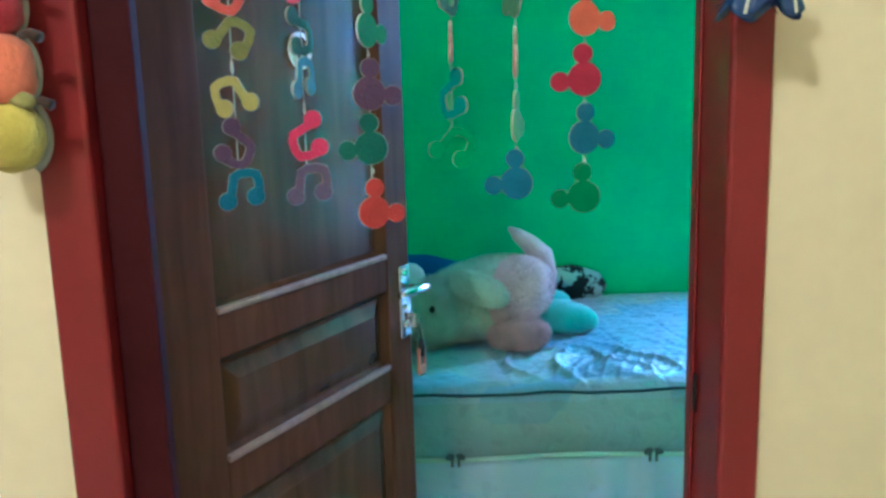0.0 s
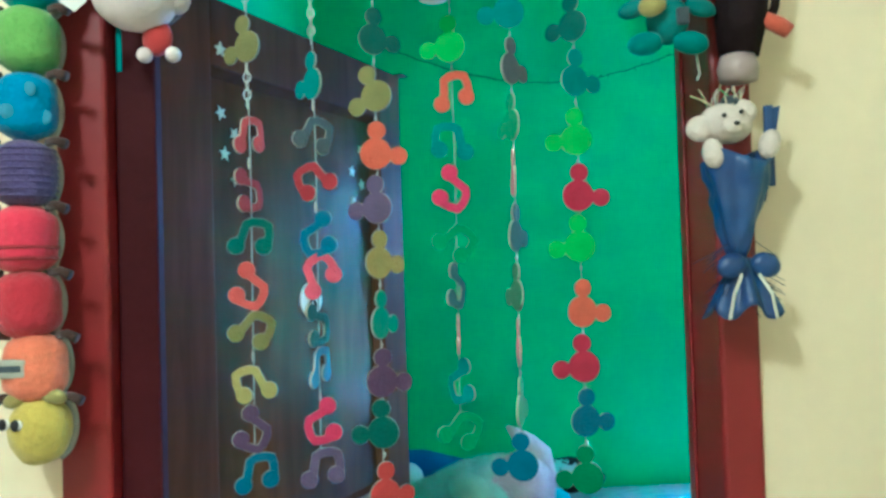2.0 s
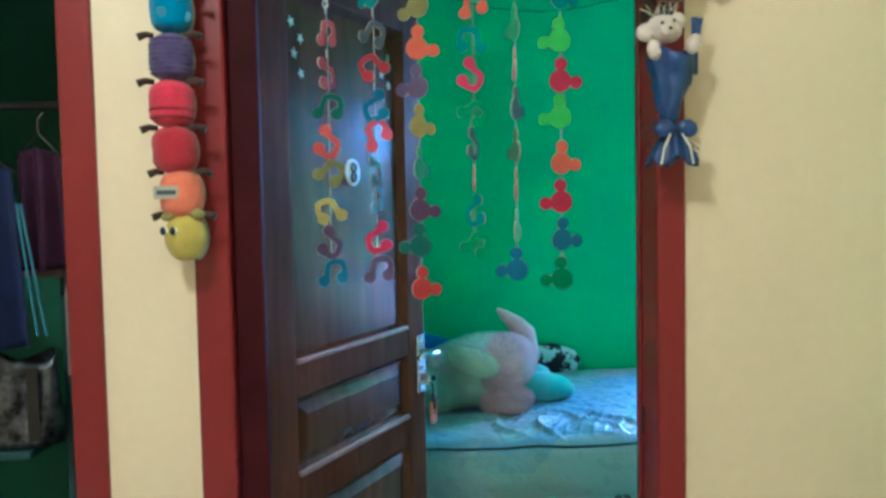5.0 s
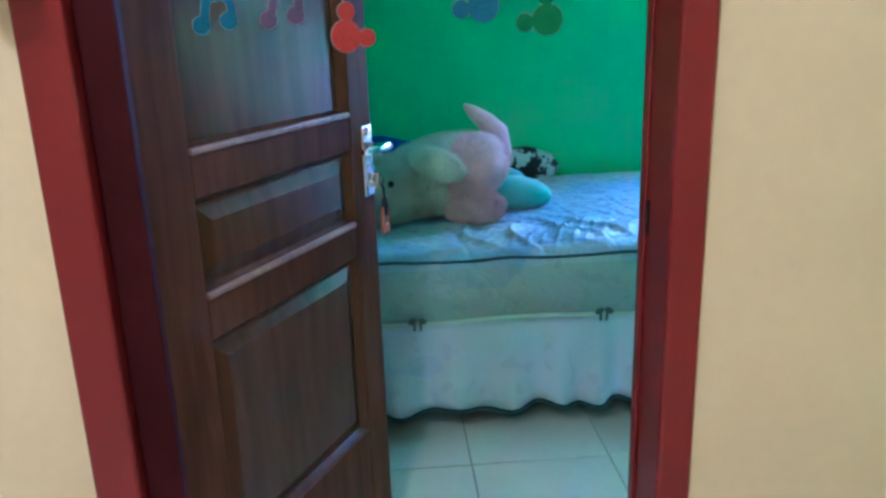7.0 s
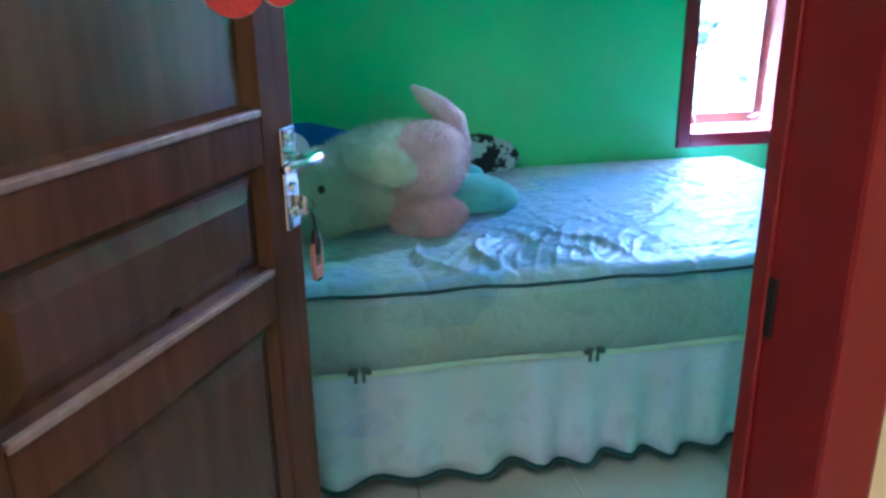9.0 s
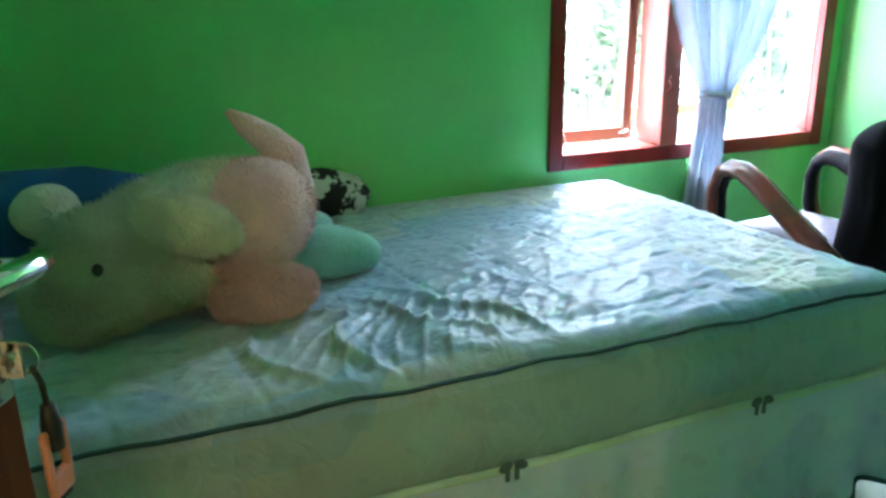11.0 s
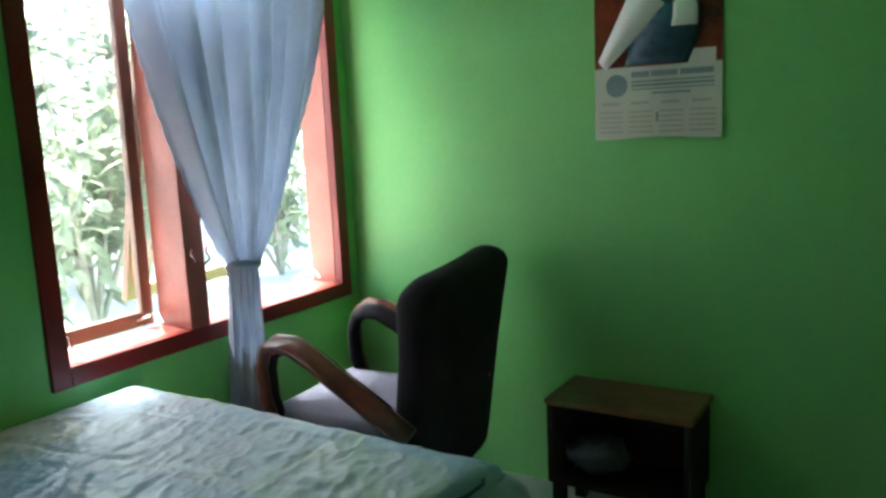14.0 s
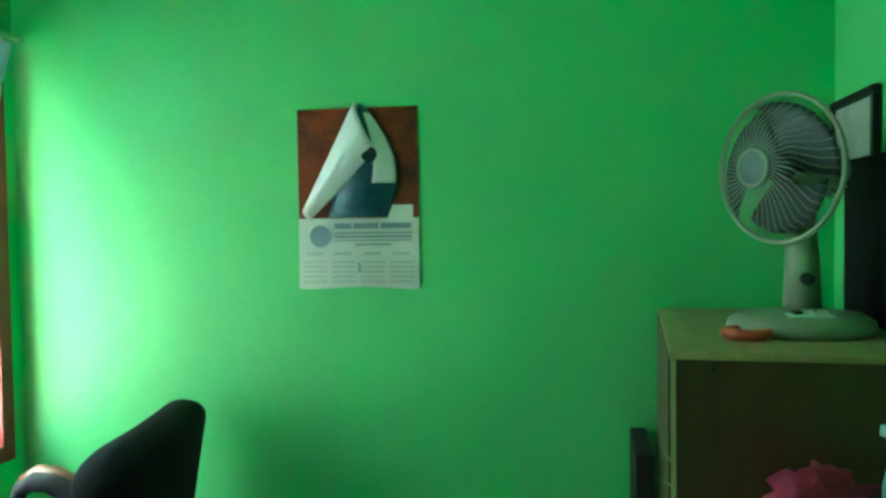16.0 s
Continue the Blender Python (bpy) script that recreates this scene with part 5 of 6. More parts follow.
DARKB = mat("dark_brown_plush", (0.05, 0.025, 0.015), 0.95, vary=0.12, scale=20, fine=160, bump=0.4, bump_scale=150, sheen=0.2)
SKIN = mat("pale_plush_face", (0.66, 0.58, 0.58), 0.9, vary=0.06, scale=16, fine=160, bump=0.2, bump_scale=160, sheen=0.2)
caterpillar()


def animal_head():
    h = thing("plush_puppet", "white-faced stuffed animal head with brown hood hanging from the rail", "plush toy", (0, 0, LIFT))
    x, y, z = -0.222, 0.915, 1.938
    part("face", ball((x, y - 0.012, z - 0.006), (0.057, 0.050, 0.054), (0, 0, 0), 28, None, 0.03, 2.0), SKIN, h, "white face", True)
    part("cheek", ball((x + 0.046, y - 0.004, z - 0.018), (0.020, 0.022, 0.018), (0, 0, 0), 14), SKIN, h, "", True)
    part("hood", ball((x + 0.004, y + 0.020, z + 0.012), (0.059, 0.046, 0.056), (0, 8, 0), 26, None, 0.05, 4.0), DARKB, h, "dark brown hood", True)
    fringe = tube([(x - 0.012, y - 0.030, z + 0.056), (x + 0.010, y - 0.022, z + 0.058), (x + 0.034, y - 0.020, z + 0.050), (x + 0.049, y - 0.014, z + 0.026), (x + 0.057, y - 0.006, z - 0.004)], [0.010, 0.017, 0.019, 0.015, 0.010], 14)
    part("fringe", fringe, DARKB, h, "dark brown fringe swept to one side", True)
    part("tuft", tube([(x - 0.004, y - 0.004, z + 0.060), (x - 0.002, y - 0.008, z + 0.074), (x + 0.010, y - 0.008, z + 0.080)], [0.014, 0.010, 0.003], 10), DARKB, h, "", True)
    part("forelock", ball((x - 0.022, y - 0.032, z + 0.050), (0.022, 0.014, 0.009), (0, -22, 0), 14), mat("grey_brown_plush", (0.16, 0.12, 0.10), 0.95), h, "", True)
    part("ear", ball((x - 0.066, y + 0.002, z + 0.046), (0.052, 0.020, 0.021), (0, -10, 0), 18), DARKB, h, "dark brown ear", True)
    for dx in (-0.026, 0.034):
        part("eye", ball((x + dx, y - 0.0555, z + 0.000 + dx * 0.2), (0.0058, 0.005, 0.0115), (0, 8, 0)), BLACK, h, "black eye", True)
    part("nose", ball((x + 0.004, y - 0.062, z - 0.012), (0.011, 0.006, 0.007)), BLACK, h, "", True)
    part("mouth", tube([(x - 0.008, y - 0.0575, z - 0.026), (x + 0.000, y - 0.058, z - 0.031), (x + 0.010, y - 0.058, z - 0.030), (x + 0.018, y - 0.0565, z - 0.022)], 0.0012, 5), BLACK, h)
    part("body", ball((x + 0.022, y, z - 0.066), (0.019, 0.016, 0.024), (0, 10, 0), 14), FELT["red"], h, "small red body", True)
    for dx in (0.008, 0.044):
        part("foot", ball((x + dx, y - 0.008, z - 0.090), (0.010, 0.011, 0.010)), SKIN, h, "", True)
    part("ribbon", box((x - 0.031, y, z - 0.108), (x - 0.025, y + 0.002, z - 0.050), 0.0005), FELT["teal"], h, "pale green ribbon")
    tag = prism([(-0.018, -0.008), (0.000, -0.020), (0.016, -0.006), (0.012, 0.012), (-0.008, 0.016)], 0.0012, pose(x - 0.080, y - 0.012, z - 0.012, 18, 0, 10))
    part("tag", tag, WHITE_PL, h, "white cloth tag")
    part("cord", tube([(x + 0.0, y + 0.01, z + 0.07), (x + 0.003, y + 0.012, z + 0.11), (x, y + 0.014, z + 0.136)], 0.0012, 5), CORD, h)


animal_head()


def hooded_toy():
    p = thing("plush_figure", "small stuffed animal with orange hood and teal suit", "plush toy", (0, 0, LIFT))
    x, y, z = 0.470, 0.915, 1.958
    part("head", ball((x - 0.002, y, z), (0.055, 0.050, 0.053), (0, 0, 0), 28, None, 0.02, 1.0), SKIN, p, "white head", True)
    OR = mat("orange_brown_plush", (0.42, 0.14, 0.03), 0.95, vary=0.15, scale=14, bump=0.3, bump_scale=150)
    part("hood", ball((x - 0.004, y + 0.012, z + 0.028), (0.061, 0.050, 0.042), (0, -6, 0), 26), OR, p, "orange-brown hood", True)
    part("hood_flap", ball((x - 0.055, y + 0.006, z - 0.002), (0.012, 0.024, 0.036), (0, 14, 0), 14), OR, p, "", True)
    part("ear", ball((x - 0.066, y + 0.004, z + 0.040), (0.018, 0.014, 0.018)), FELT["teal"], p, "teal ear", True)
    PATCH = mat("grey_teal_patch", (0.22, 0.36, 0.37), 0.9)
    for dx, s in ((-0.022, 1.0), (0.036, 0.85)):
        part("eye_patch", ball((x + dx, y - 0.040, z + 0.002), (0.023 * s, 0.013, 0.026 * s), (0, 0, 14 if dx > 0 else -8), 16), PATCH, p, "grey-teal eye patch", True)
        part("eye_ring", ball((x + dx + 0.001, y - 0.0500, z + 0.002), (0.0105, 0.004, 0.0115)), SKIN, p, "pale ring round the eye", True)
        part("eye", ball((x + dx + 0.001, y - 0.0520, z + 0.002), (0.0068, 0.004, 0.0078)), BLACK, p, "", True)
    part("nose", ball((x + 0.012, y - 0.052, z - 0.018), (0.0065, 0.005, 0.0065)), BLACK, p, "", True)
    TEALC = mat("teal_cloth", (0.05, 0.22, 0.22), 0.9, vary=0.15, scale=20, bump=0.3)
    part("body", ball((x - 0.006, y, z - 0.078), (0.028, 0.024, 0.032), (0, 0, 0), 16), TEALC, p, "teal suit", True)
    for sg in (-1, 1):
        part("arm", ball((x - 0.006 + sg * 0.044, y, z - 0.062), (0.022, 0.012, 0.012), (0, sg * 20, 0), 12), TEALC, p, "", True)
        part("leg", ball((x - 0.010 + sg * 0.030, y - 0.012, z - 0.112), (0.024, 0.016, 0.015), (0, sg * 8, 0), 12), FELT["teal"], p, "", True)
    part("glove", ball((x - 0.034, y - 0.030, z - 0.068), (0.019, 0.012, 0.014), (0, -20, 0), 12), FELT["yellow"], p, "yellow hand", True)
    part("buckle", box((x - 0.002, y - 0.030, z - 0.092), (x + 0.014, y - 0.022, z - 0.070), 0.003), FELT["slate"], p)
    part("strap", tube([(x + 0.030, y, z - 0.12), (x + 0.034, y, z - 0.15), (x + 0.030, y, z - 0.158)], 0.002, 5), CORD, p)
    part("cord", tube([(x - 0.004, y + 0.01, z + 0.066), (x - 0.002, y + 0.008, z + 0.094), (x + 0.008, y + 0.006, z + 0.100)], 0.0014, 5), CORD, p)


hooded_toy()


def hook_bulb():
    b = thing("rechargeable_bulb", "white plastic lamp bulb hanging by its hook, switched off", "bulb", (0, 0, LIFT))
    at = (0.158, 0.922, 1.912)
    part("globe", lathe([(0.004, 0.0), (0.018, 0.004), (0.027, 0.016), (0.0295, 0.032), (0.0285, 0.045)], at, 28), mat("milky_bulb", (0.80, 0.76, 0.76), 0.3, vary=0.03, bump=0.0), b, "milky white globe", True)
    part("housing", lathe([(0.0288, 0.046), (0.027, 0.058), (0.022, 0.076), (0.017, 0.092), (0.0155, 0.100), (0.0150, 0.104)], at, 28), WHITE_PL, b, "", True)
    for sg in (-1, 1):
        part("strap", tube([(at[0] + sg * 0.017, at[1], at[2] + 0.090), (at[0] + sg * 0.020, at[1], at[2] + 0.108), (at[0] + sg * 0.012, at[1], at[2] + 0.122), (at[0], at[1], at[2] + 0.126)], 0.003, 7), WHITE_PL, b, "", True)
    part("hook", tube([(at[0], at[1], at[2] + 0.124), (at[0] - 0.003, at[1], at[2] + 0.136), (at[0] - 0.012, at[1], at[2] + 0.146), (at[0] - 0.010, at[1], at[2] + 0.160), (at[0] + 0.001, at[1], at[2] + 0.164), (at[0] + 0.008, at[1], at[2] + 0.156)], 0.0026, 7), WHITE_PL, b, "", True)


hook_bulb()


def dark_strap_bag():
    u = thing("umbrella", "folded dark umbrella with strap and orange end hanging by the door", "umbrella", (0, 0, LIFT))
    CL = mat("black_brown_nylon", (0.011, 0.0045, 0.006), 0.8, vary=0.2, scale=20, bump=0.5, bump_scale=50, spec=0.2)
    part("canopy", tube([(0.582, 0.93, 2.060), (0.578, 0.93, 2.02), (0.572, 0.93, 1.95), (0.566, 0.928, 1.88), (0.562, 0.928, 1.835)], [0.012, 0.028, 0.034, 0.034, 0.026], 14), CL, u, "", True)
    part("clear_tip", lathe([(0.024, 0), (0.027, 0.018), (0.022, 0.034)], (0.560, 0.928, 1.800), 16), CLEAR_PL, u, "clear plastic tip", True)
    part("strap", tube([(0.588, 0.925, 2.055), (0.612, 0.925, 2.01), (0.618, 0.925, 1.95), (0.612, 0.925, 1.90), (0.606, 0.925, 1.885)], 0.010, 8, flat=0.4), CL, u)
    part("orange_end", tube([(0.590, 0.912, 1.878), (0.610, 0.910, 1.868), (0.622, 0.910, 1.860)], [0.010, 0.011, 0.010], 10), FELT["orange"], u, "orange handle end", True)
    part("loop", tube([(0.582, 0.93, 2.055), (0.578, 0.92, 2.082), (0.576, 0.93, 2.090)], 0.004, 6), CL, u)


dark_strap_bag()


def bouquet():
    b = thing("toy_bouquet", "white toy bear bouquet wrapped in blue paper with white ribbons", "bouquet", (0, 0, LIFT))
    BEAR = mat("white_plush", (0.72, 0.64, 0.58), 0.95, vary=0.08, scale=20, bump=0.4, bump_scale=150)
    BLUEW = mat("blue_wrapping_paper", (0.014, 0.038, 0.18), 0.4, vary=0.2, scale=10, other=(0.025, 0.075, 0.28), bump=0.35, bump_scale=28, coat=0.3)
    NET = mat("dark_blue_net", (0.015, 0.03, 0.10), 0.8, vary=0.2)
    x, y = 0.548, 0.925
    part("head", ball((x - 0.012, y - 0.008, 1.742), (0.034, 0.030, 0.026), (0, 12, 0), 20), BEAR, b, "white head", True)
    for dx, dz in ((-0.036, -0.006), (0.020, 0.014)):
        part("ear", ball((x - 0.010 + dx, y - 0.010, 1.742 + dz), (0.019, 0.015, 0.017)), BEAR, b, "", True)
    part("muzzle", ball((x - 0.014, y - 0.036, 1.734), (0.015, 0.010, 0.011)), BEAR, b, "", True)
    part("eye", ball((x - 0.024, y - 0.036, 1.748), (0.003, 0.003, 0.003)), BLACK, b)
    part("eye", ball((x - 0.002, y - 0.037, 1.752), (0.003, 0.003, 0.003)), BLACK, b)
    part("nose", ball((x - 0.012, y - 0.046, 1.736), (0.004, 0.003, 0.003)), BLACK, b)
    tin = bmesh.new()
    rnd = random.Random(5)
    for k in range(26):
        a = rnd.uniform(0, 6.28)
        p0 = Vector((x - 0.014 + 0.018 * math.cos(a), y - 0.008 + 0.014 * math.sin(a), 1.760))
        p1 = p0 + Vector((rnd.gauss(0, 0.014), rnd.gauss(0, 0.012), rnd.uniform(0.008, 0.030)))
        tube([p0, (p0 + p1) / 2 + Vector((rnd.gauss(0, 0.005), 0, 0.003)), p1], 0.0014, 4, tin)
    part("tinsel", tin, CHROME, b, "silver tinsel crown")
    part("hat", ball((x - 0.008, y - 0.014, 1.770), (0.012, 0.010, 0.008)), FELT["slate"], b, "", True)
    for dx in (-0.034, 0.040):
        part("paw", ball((x + dx, y - 0.020, 1.702 + 0.010 * (dx > 0)), (0.014, 0.013, 0.020), (0, 20 if dx > 0 else -10, 0), 14), BEAR, b, "", True)

    def cone(u, v):
        a = 2 * math.pi * u
        r = 0.010 + 0.034 * v ** 0.8 + 0.005 * math.sin(a * 5 + 3 * v) * v + 0.010 * noise.noise(Vector((math.cos(a) * 2.2, math.sin(a) * 2.2, v * 5))) * (0.3 + v)
        return (x + r * math.cos(a) + 0.004 * v, y + 0.85 * r * math.sin(a), 1.565 + 0.135 * v + 0.010 * v * math.sin(a * 2 + 0.6))
    part("wrapping", sheet(40, 12, cone, 0.0008), BLUEW, b, "crumpled blue wrapping", True)

    def flare(u, v):
        a = 2 * math.pi * u
        r = 0.012 + 0.036 * v + 0.007 * math.sin(a * 7) * v
        return (x + 0.006 + r * math.cos(a), y + 0.7 * r * math.sin(a), 1.566 - 0.070 * v - 0.010 * v * math.sin(a * 5))
    part("frill", sheet(48, 8, flare, 0.0008), BLUEW, b, "blue paper frill", True)
    for sg in (-1, 1):
        part("bow_loop", ball((x + 0.004 + sg * 0.022, y - 0.026, 1.556), (0.020, 0.010, 0.016), (0, sg * 20, 0), 12), BLUEW, b, "", True)
    part("stick", box((x + 0.046, y + 0.004, 1.66), (x + 0.058, y + 0.012, 1.768), 0.002), BLUEW, b, "rolled blue paper edge")
    part("fold", prism([(0.046, -0.02), (0.070, 0.108), (0.052, 0.104), (0.034, -0.02)], 0.003, pose(x, y + 0.012, 1.66)), BLUEW, b)
    for dx, lx in ((-0.018, -0.028), (0.018, 0.032)):
        rb = [(x + dx * 0.6, y - 0.040, 1.545), (x + (dx + lx) / 2, y - 0.044, 1.52), (x + lx, y - 0.040, 1.489)]
        part("ribbon", tube(rb, 0.0045, 6, flat=0.25), WHITE_PL, b, "white ribbon end")
    net = bmesh.new()
    for k in range(60):
        a = rnd.uniform(0, 6.28)
        r = rnd.uniform(0.040, 0.066)
        z0 = rnd.uniform(1.50, 1.58)
        tube([(x + 0.004 + 0.02 * math.cos(a), y + 0.012 * math.sin(a), z0 + 0.01), (x + 0.004 + r * math.cos(a), y + 0.45 * r * math.sin(a), z0 - 0.012)], 0.0006, 3, net)
    part("net", net, NET, b, "dark blue net")


bouquet()


# ---- small things on the leaf ----
STARM = mat("pale_glow_star", (0.66, 0.68, 0.50), 0.5, vary=0.05)
LU = Matrix.LocRotScale((-0.255, 1.09, 0), Euler((0, 0, math.atan2(0.8895, 0.457))), None)


def on_leaf(s, n, z):
    return LU @ Matrix.Translation((s, -n, z))


for k, (s, z) in enumerate(((0.129, 2.005), (0.152, 1.905), (0.186, 1.873), (0.160, 1.836), (0.186, 1.794), (0.597, 1.896), (0.560, 1.846), (0.598, 1.820), (0.565, 1.781))):
    pts = [((0.0135 if q % 2 == 0 else 0.0060) * math.cos(math.pi / 2 + q * math.pi / 5 + k * 0.4), (0.0135 if q % 2 == 0 else 0.0060) * math.sin(math.pi / 2 + q * math.pi / 5 + k * 0.4)) for q in range(10)]
    st = part("star_sticker", prism(pts, 0.0025), STARM)
    st.matrix_basis = on_leaf(s, 0.0015 if z > 1.98 else -0.0215, z)
    tagged(st, "pale plastic star stuck on the wooden door", "star sticker", "star stickers")
disc_t = thing("paper_disc", "round white badge with a dark figure stuck on the door", "badge")
disc_t.matrix_basis = on_leaf(0.395, -0.019, 1.576)
part("disc", prism(disc(0, 0, 0.034, 28), 0.004), WHITE_PL, disc_t)
for dz in (0.012, -0.012):
    part("loop", tube([(0.010 * math.cos(a), -0.004, dz + 0.011 * math.sin(a)) for a in [2 * math.pi * q / 16 for q in range(16)]], 0.0028, 6, closed=True), BLACK, disc_t)
CHARM_PINK = mat("pale_coral_rubber", (0.62, 0.24, 0.17), 0.6, vary=0.1)
key = thing("key_charm", "keys with an orange and black charm hanging from the lock", "key ring")
key.matrix_basis = on_leaf(0.729, 0.012, 0.027)
part("ring", tube([(0.002, -0.012 + 0.010 * math.cos(a), 0.952 + 0.013 * math.sin(a)) for a in [2 * math.pi * q / 16 for q in range(16)]], 0.0014, 6, closed=True), CHROME, key)
part("key", box((-0.002, -0.010, 0.935), (0.002, 0.006, 0.968), 0.001), CHROME, key)
part("cord", tube([(0.004, -0.014, 0.943), (0.010, -0.016, 0.925), (0.012, -0.016, 0.90)], 0.003, 6), BLACK, key)
part("charm_body", tube([(0.012, -0.016, 0.905), (0.012, -0.016, 0.885), (0.012, -0.016, 0.862)], [0.006, 0.009, 0.008], 10), BLACK, key, "", True)
for sg in (-1, 1):
    part("charm_flap", box((0.012 + sg * 0.013 - 0.0045, -0.0195, 0.832), (0.012 + sg * 0.013 + 0.0045, -0.0125, 0.884), 0.003), CHARM_PINK, key, "pale coral flap")
part("charm_base", box((-0.004, -0.0205, 0.818), (0.028, -0.0115, 0.842), 0.004), CHARM_PINK, key, "pale coral base")
part("charm_foot", box((0.004, -0.021, 0.815), (0.020, -0.011, 0.819), 0.0015), BLACK, key)

belt = thing("belt", "dark brown belt hanging over the free edge of the door", "belt")
belt.matrix_basis = on_leaf(0.748, -0.030, 0.0)
part("strap", box((0.000, -0.002, 1.23), (0.022, 0.002, 2.093), 0.001), DARKB, belt)
part("fold", box((-0.012, -0.040, 2.0915), (0.022, 0.002, 2.0955), 0.001), DARKB, belt)

# ---- garland of wire on the far wall ----
wire = thing("wire_garland", "thin dark wire garland pinned across the green wall", "garland")
pts = [(-0.083 + 1.6 * k / 40, NORTH - 0.010, 2.672 - 0.20 * math.sin(math.pi * k / 40) - 0.0 * k + 0.004 * math.sin(k * 2.1)) for k in range(41)]
part("wire", tube(pts, 0.0018, 6), BLACK, wire)
part("end", ball((-0.083, NORTH - 0.012, 2.672), (0.020, 0.010, 0.016), (0, 30, 0), 12), BLACK, wire, "dark knot", True)
for k in range(1, 40):
    p = pts[k]
    part("tuft", tube([(p[0], p[1] - 0.002, p[2]), (p[0] + 0.006 * math.sin(k * 3), p[1] - 0.008, p[2] + 0.014 * math.cos(k * 2.2))], 0.0018, 4), BLACK, wire)

# ---- hall lamp ----
lamp = thing("ceiling_lamp", "bare round light bulb in a white holder on the hall ceiling", "lamp")
part("holder", lathe([(0.03, 0.0), (0.028, 0.04), (0.045, 0.20), (0.05, 0.21)], (HALL_LAMP[0], HALL_LAMP[1], CEIL - 0.21), 20), WHITE_PL, lamp)


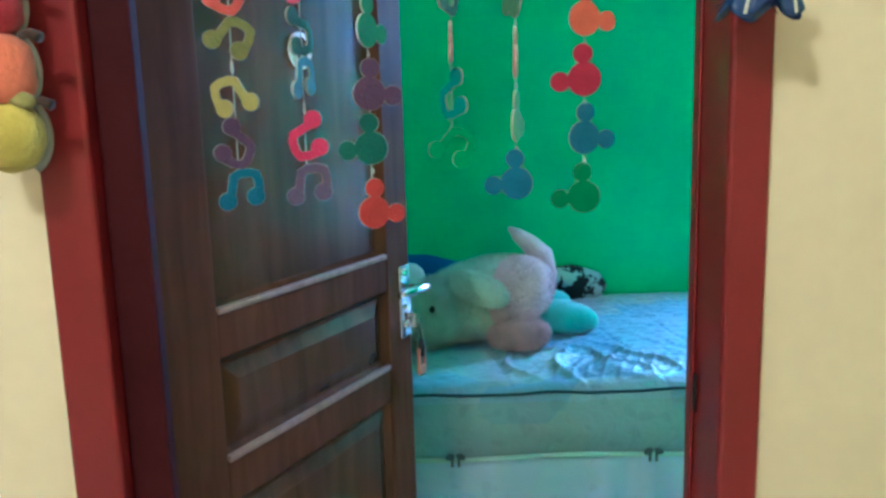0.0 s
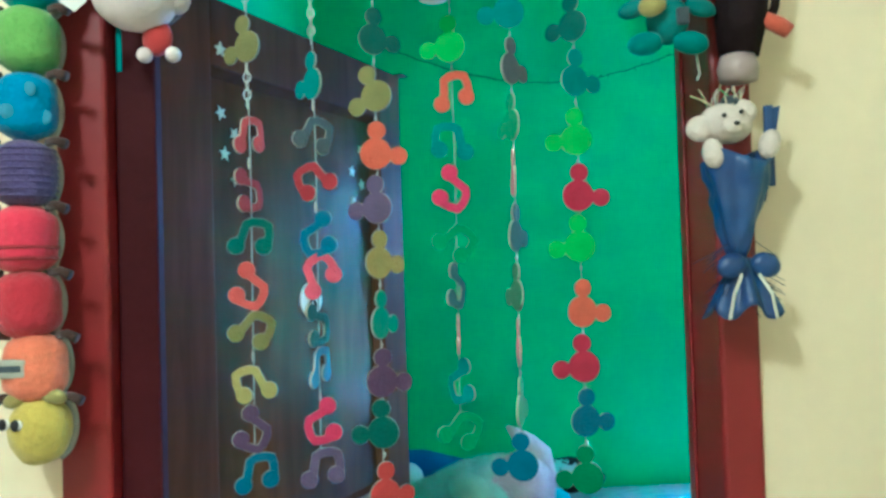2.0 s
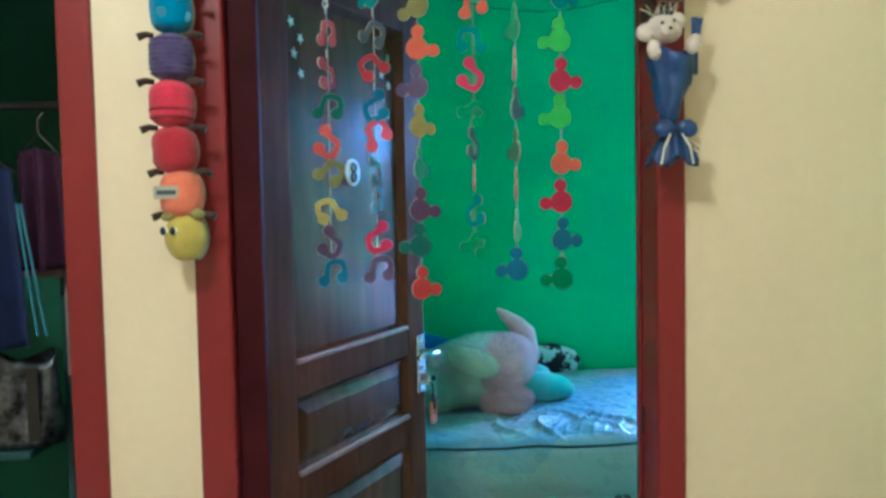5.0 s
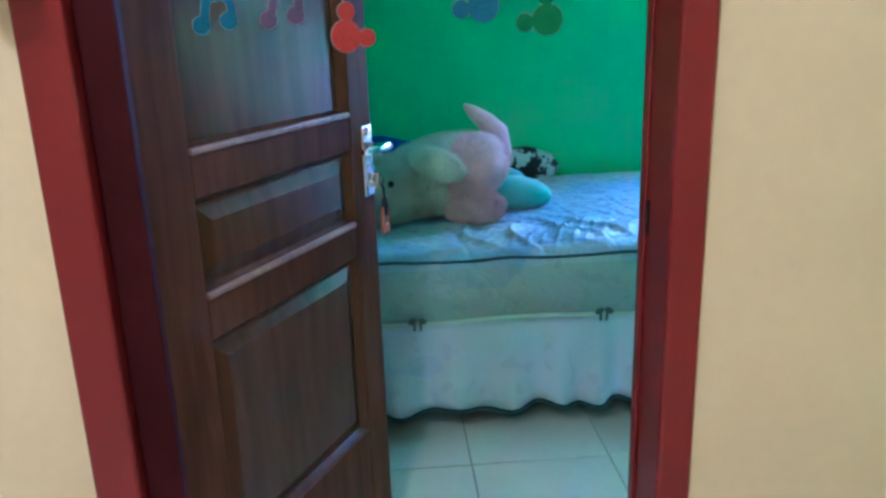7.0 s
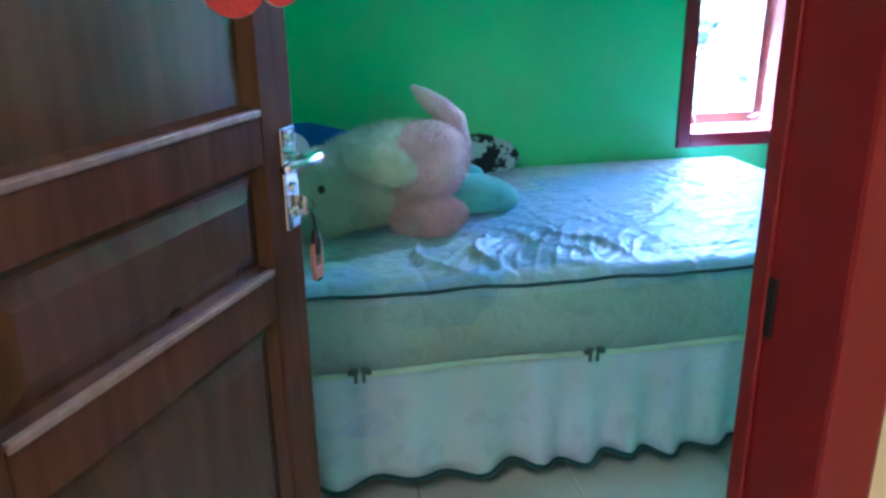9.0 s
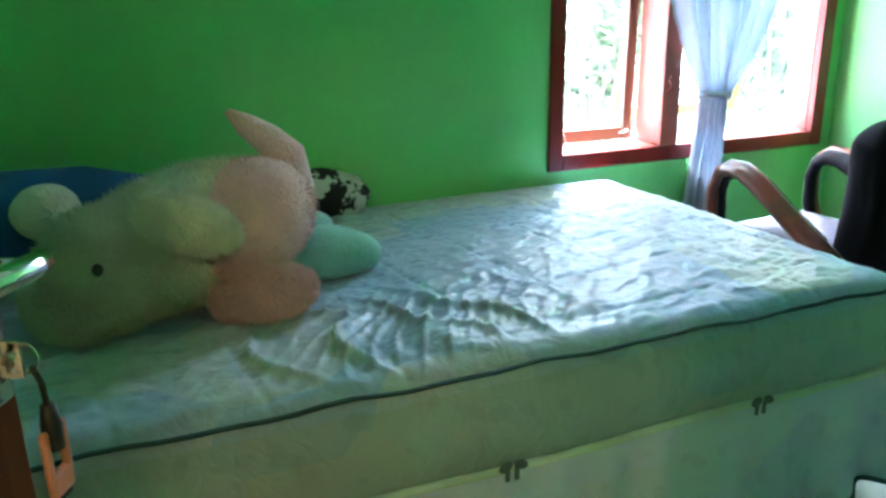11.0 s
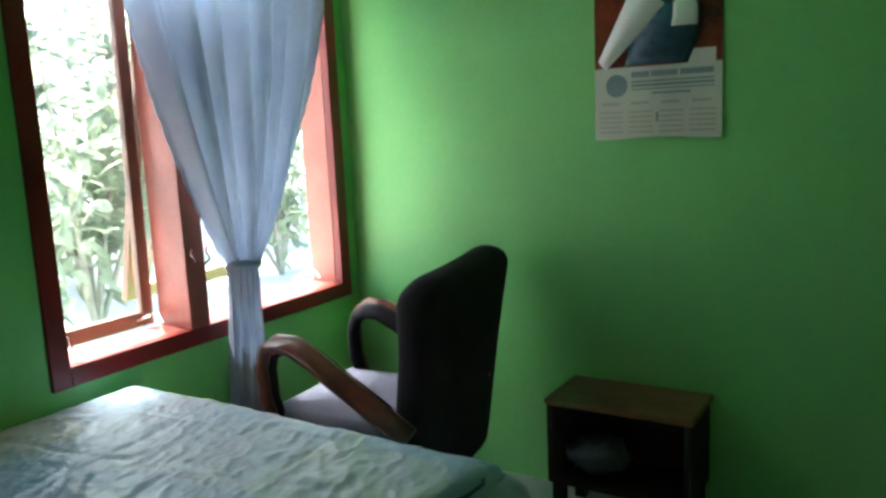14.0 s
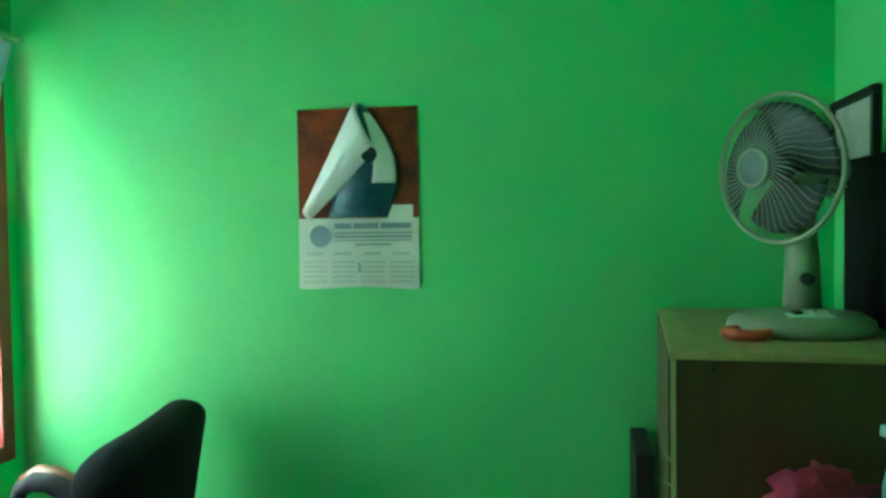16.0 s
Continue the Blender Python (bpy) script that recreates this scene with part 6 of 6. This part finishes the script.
# ---- side room ----
def side_room():
    CLOTH = [mat("dark_blue_cloth", (0.02, 0.035, 0.16), 0.8, vary=0.2), mat("plum_cloth", (0.06, 0.012, 0.06), 0.8, vary=0.2), mat("black_cloth", (0.012, 0.012, 0.018), 0.85)]
    for k, (x0, w, z0, z1, y, c) in enumerate(((-1.13, 0.225, 1.62, 1.15, 1.44, 0), (-0.99, 0.155, 1.66, 1.34, 1.54, 1), (-1.34, 0.24, 1.66, 0.95, 1.60, 2))):
        g = thing("hanging_garment", "dark garment hanging in the dim side room", "garment", group="garments in the side room")

        def cl(u, v):
            ww = w * (0.75 + 0.25 * v)
            return (x0 + w / 2 + (u - 0.5) * ww, y + 0.025 * math.sin(u * 16 + k) * (0.4 + v) - 0.02 * math.sin(math.pi * u), z0 + (z1 - z0) * v - 0.05 * abs(u - 0.5) * (1 - v))
        part("cloth", sheet(30, 16, cl, 0.004), CLOTH[c], g, "", True)
        part("hanger", tube([(x0 + w * 0.1, y, z0 - 0.03), (x0 + w / 2, y, z0 + 0.035), (x0 + w * 0.9, y, z0 - 0.03)], 0.004, 6), BLACK, g)
        part("hook", tube([(x0 + w / 2, y, z0 + 0.03), (x0 + w / 2, y, z0 + 0.07), (x0 + w / 2 + 0.015, y, z0 + 0.09)], 0.003, 6), CHROME, g)
        if k == 0:
            for dx in (0.0, 0.022):
                part("stripe", tube([(-0.909 + dx * 0.4, 1.405, 1.512), (-0.887 + dx * 0.7, 1.395, 1.350), (-0.865 + dx, 1.388, 1.188)], 0.0035, 6), FELT["sky"], g, "pale blue stripe")
    rod = thing("clothes_rail", "metal clothes rail fixed to the wall", "rail")
    part("bar", tube([(-2.2, 1.52, 1.765), (WEST - 0.127, 1.52, 1.765)], 0.010, 8), BLACK, rod)
    t = thing("side_shelf", "pale blue shelf unit against the wall", "shelf")
    BLS = mat("dull_teal_panel", (0.03, 0.09, 0.11), 0.5, vary=0.1)
    part("side", box((-0.911, 1.62, 0), (-0.893, 1.92, 1.313), 0.003), BLS, t)
    part("edge", box((-0.893, 1.605, 1.043), (-0.886, 1.616, 1.333), 0.002), CLEAR_PL, t, "pale edge strip")
    part("top", box((-1.62, 1.60, 1.314), (-0.894, 1.92, 1.337), 0.003), CLEAR_PL, t, "pale shelf top")
    for z in (0.1, 0.87):
        part("board", box((-1.60, 1.42, z), (-0.912, 1.90, z + 0.02), 0.003), BLS, t)
    part("side", box((-1.62, 1.50, 0), (-1.601, 1.90, 1.30), 0.003), BLS, t)
    bag = thing("foil_bag", "shiny silver and black bag standing on the shelf", "bag")
    SILV = mat("silver_foil", (0.22, 0.25, 0.32), 0.3, 0.9, vary=0.15, scale=16, other=(0.012, 0.013, 0.018), bump=0.5, bump_scale=20)

    def sack(u, v):
        a = 2 * math.pi * u
        w = 1.0 - 0.15 * v + 0.06 * math.sin(a * 3 + v * 4)
        return (-0.965 + 0.010 * v + 0.098 * w * math.cos(a), 1.50 + 0.06 * w * math.sin(a) * (1 - 0.5 * v), 0.891 + 0.23 * v + 0.018 * v * math.sin(a * 2 + 0.6))
    part("sack", sheet(36, 10, sack, 0.001), SILV, bag, "", True)
    part("dark_panel", box((-0.925, 1.440, 0.91), (-0.895, 1.4425, 1.10), 0.0008), BLACK, bag)


side_room()


# ---- loose things at the foot of the cabinet ----
PINKC = mat("pink_red_cloth", (0.40, 0.03, 0.09), 0.9, vary=0.2, scale=14, bump=0.5, bump_scale=40)
cl = thing("cloth_bundle", "crumpled pink-red cloth lying on a stool", "cloth")
part("crumpled_cloth", ball((1.985, 1.060, 0.958), (0.08, 0.095, 0.068), (0, 0, 20), 24, None, 0.5, 4.2, 4.0), PINKC, cl, "", True)
stool = thing("stool", "plain tall dark wooden stool beside the cabinet", "stool")
part("seat", box((1.86, 0.86, 0.865), (2.06, 1.14, 0.89), 0.006), DARK_WOOD, stool)
for lx in (1.885, 2.035):
    for ly in (0.885, 1.115):
        part("leg", box((lx - 0.015, ly - 0.015, 0), (lx + 0.015, ly + 0.015, 0.865), 0.003), DARK_WOOD, stool)
bottle = thing("spray_bottle", "pale blue plastic bottle standing on the stool", "bottle")
PB = mat("pale_blue_plastic", (0.36, 0.50, 0.56), 0.3, vary=0.06)
part("body", lathe([(0.030, 0.0), (0.034, 0.01), (0.034, 0.13), (0.028, 0.16), (0.014, 0.18)], (1.92, 0.94, 0.89), 20), PB, bottle, "", True)
part("head", tube([(1.92, 0.94, 1.07), (1.92, 0.943, 1.10), (1.925, 0.955, 1.115), (1.93, 0.975, 1.117)], [0.014, 0.016, 0.014, 0.010], 10), PB, bottle, "", True)
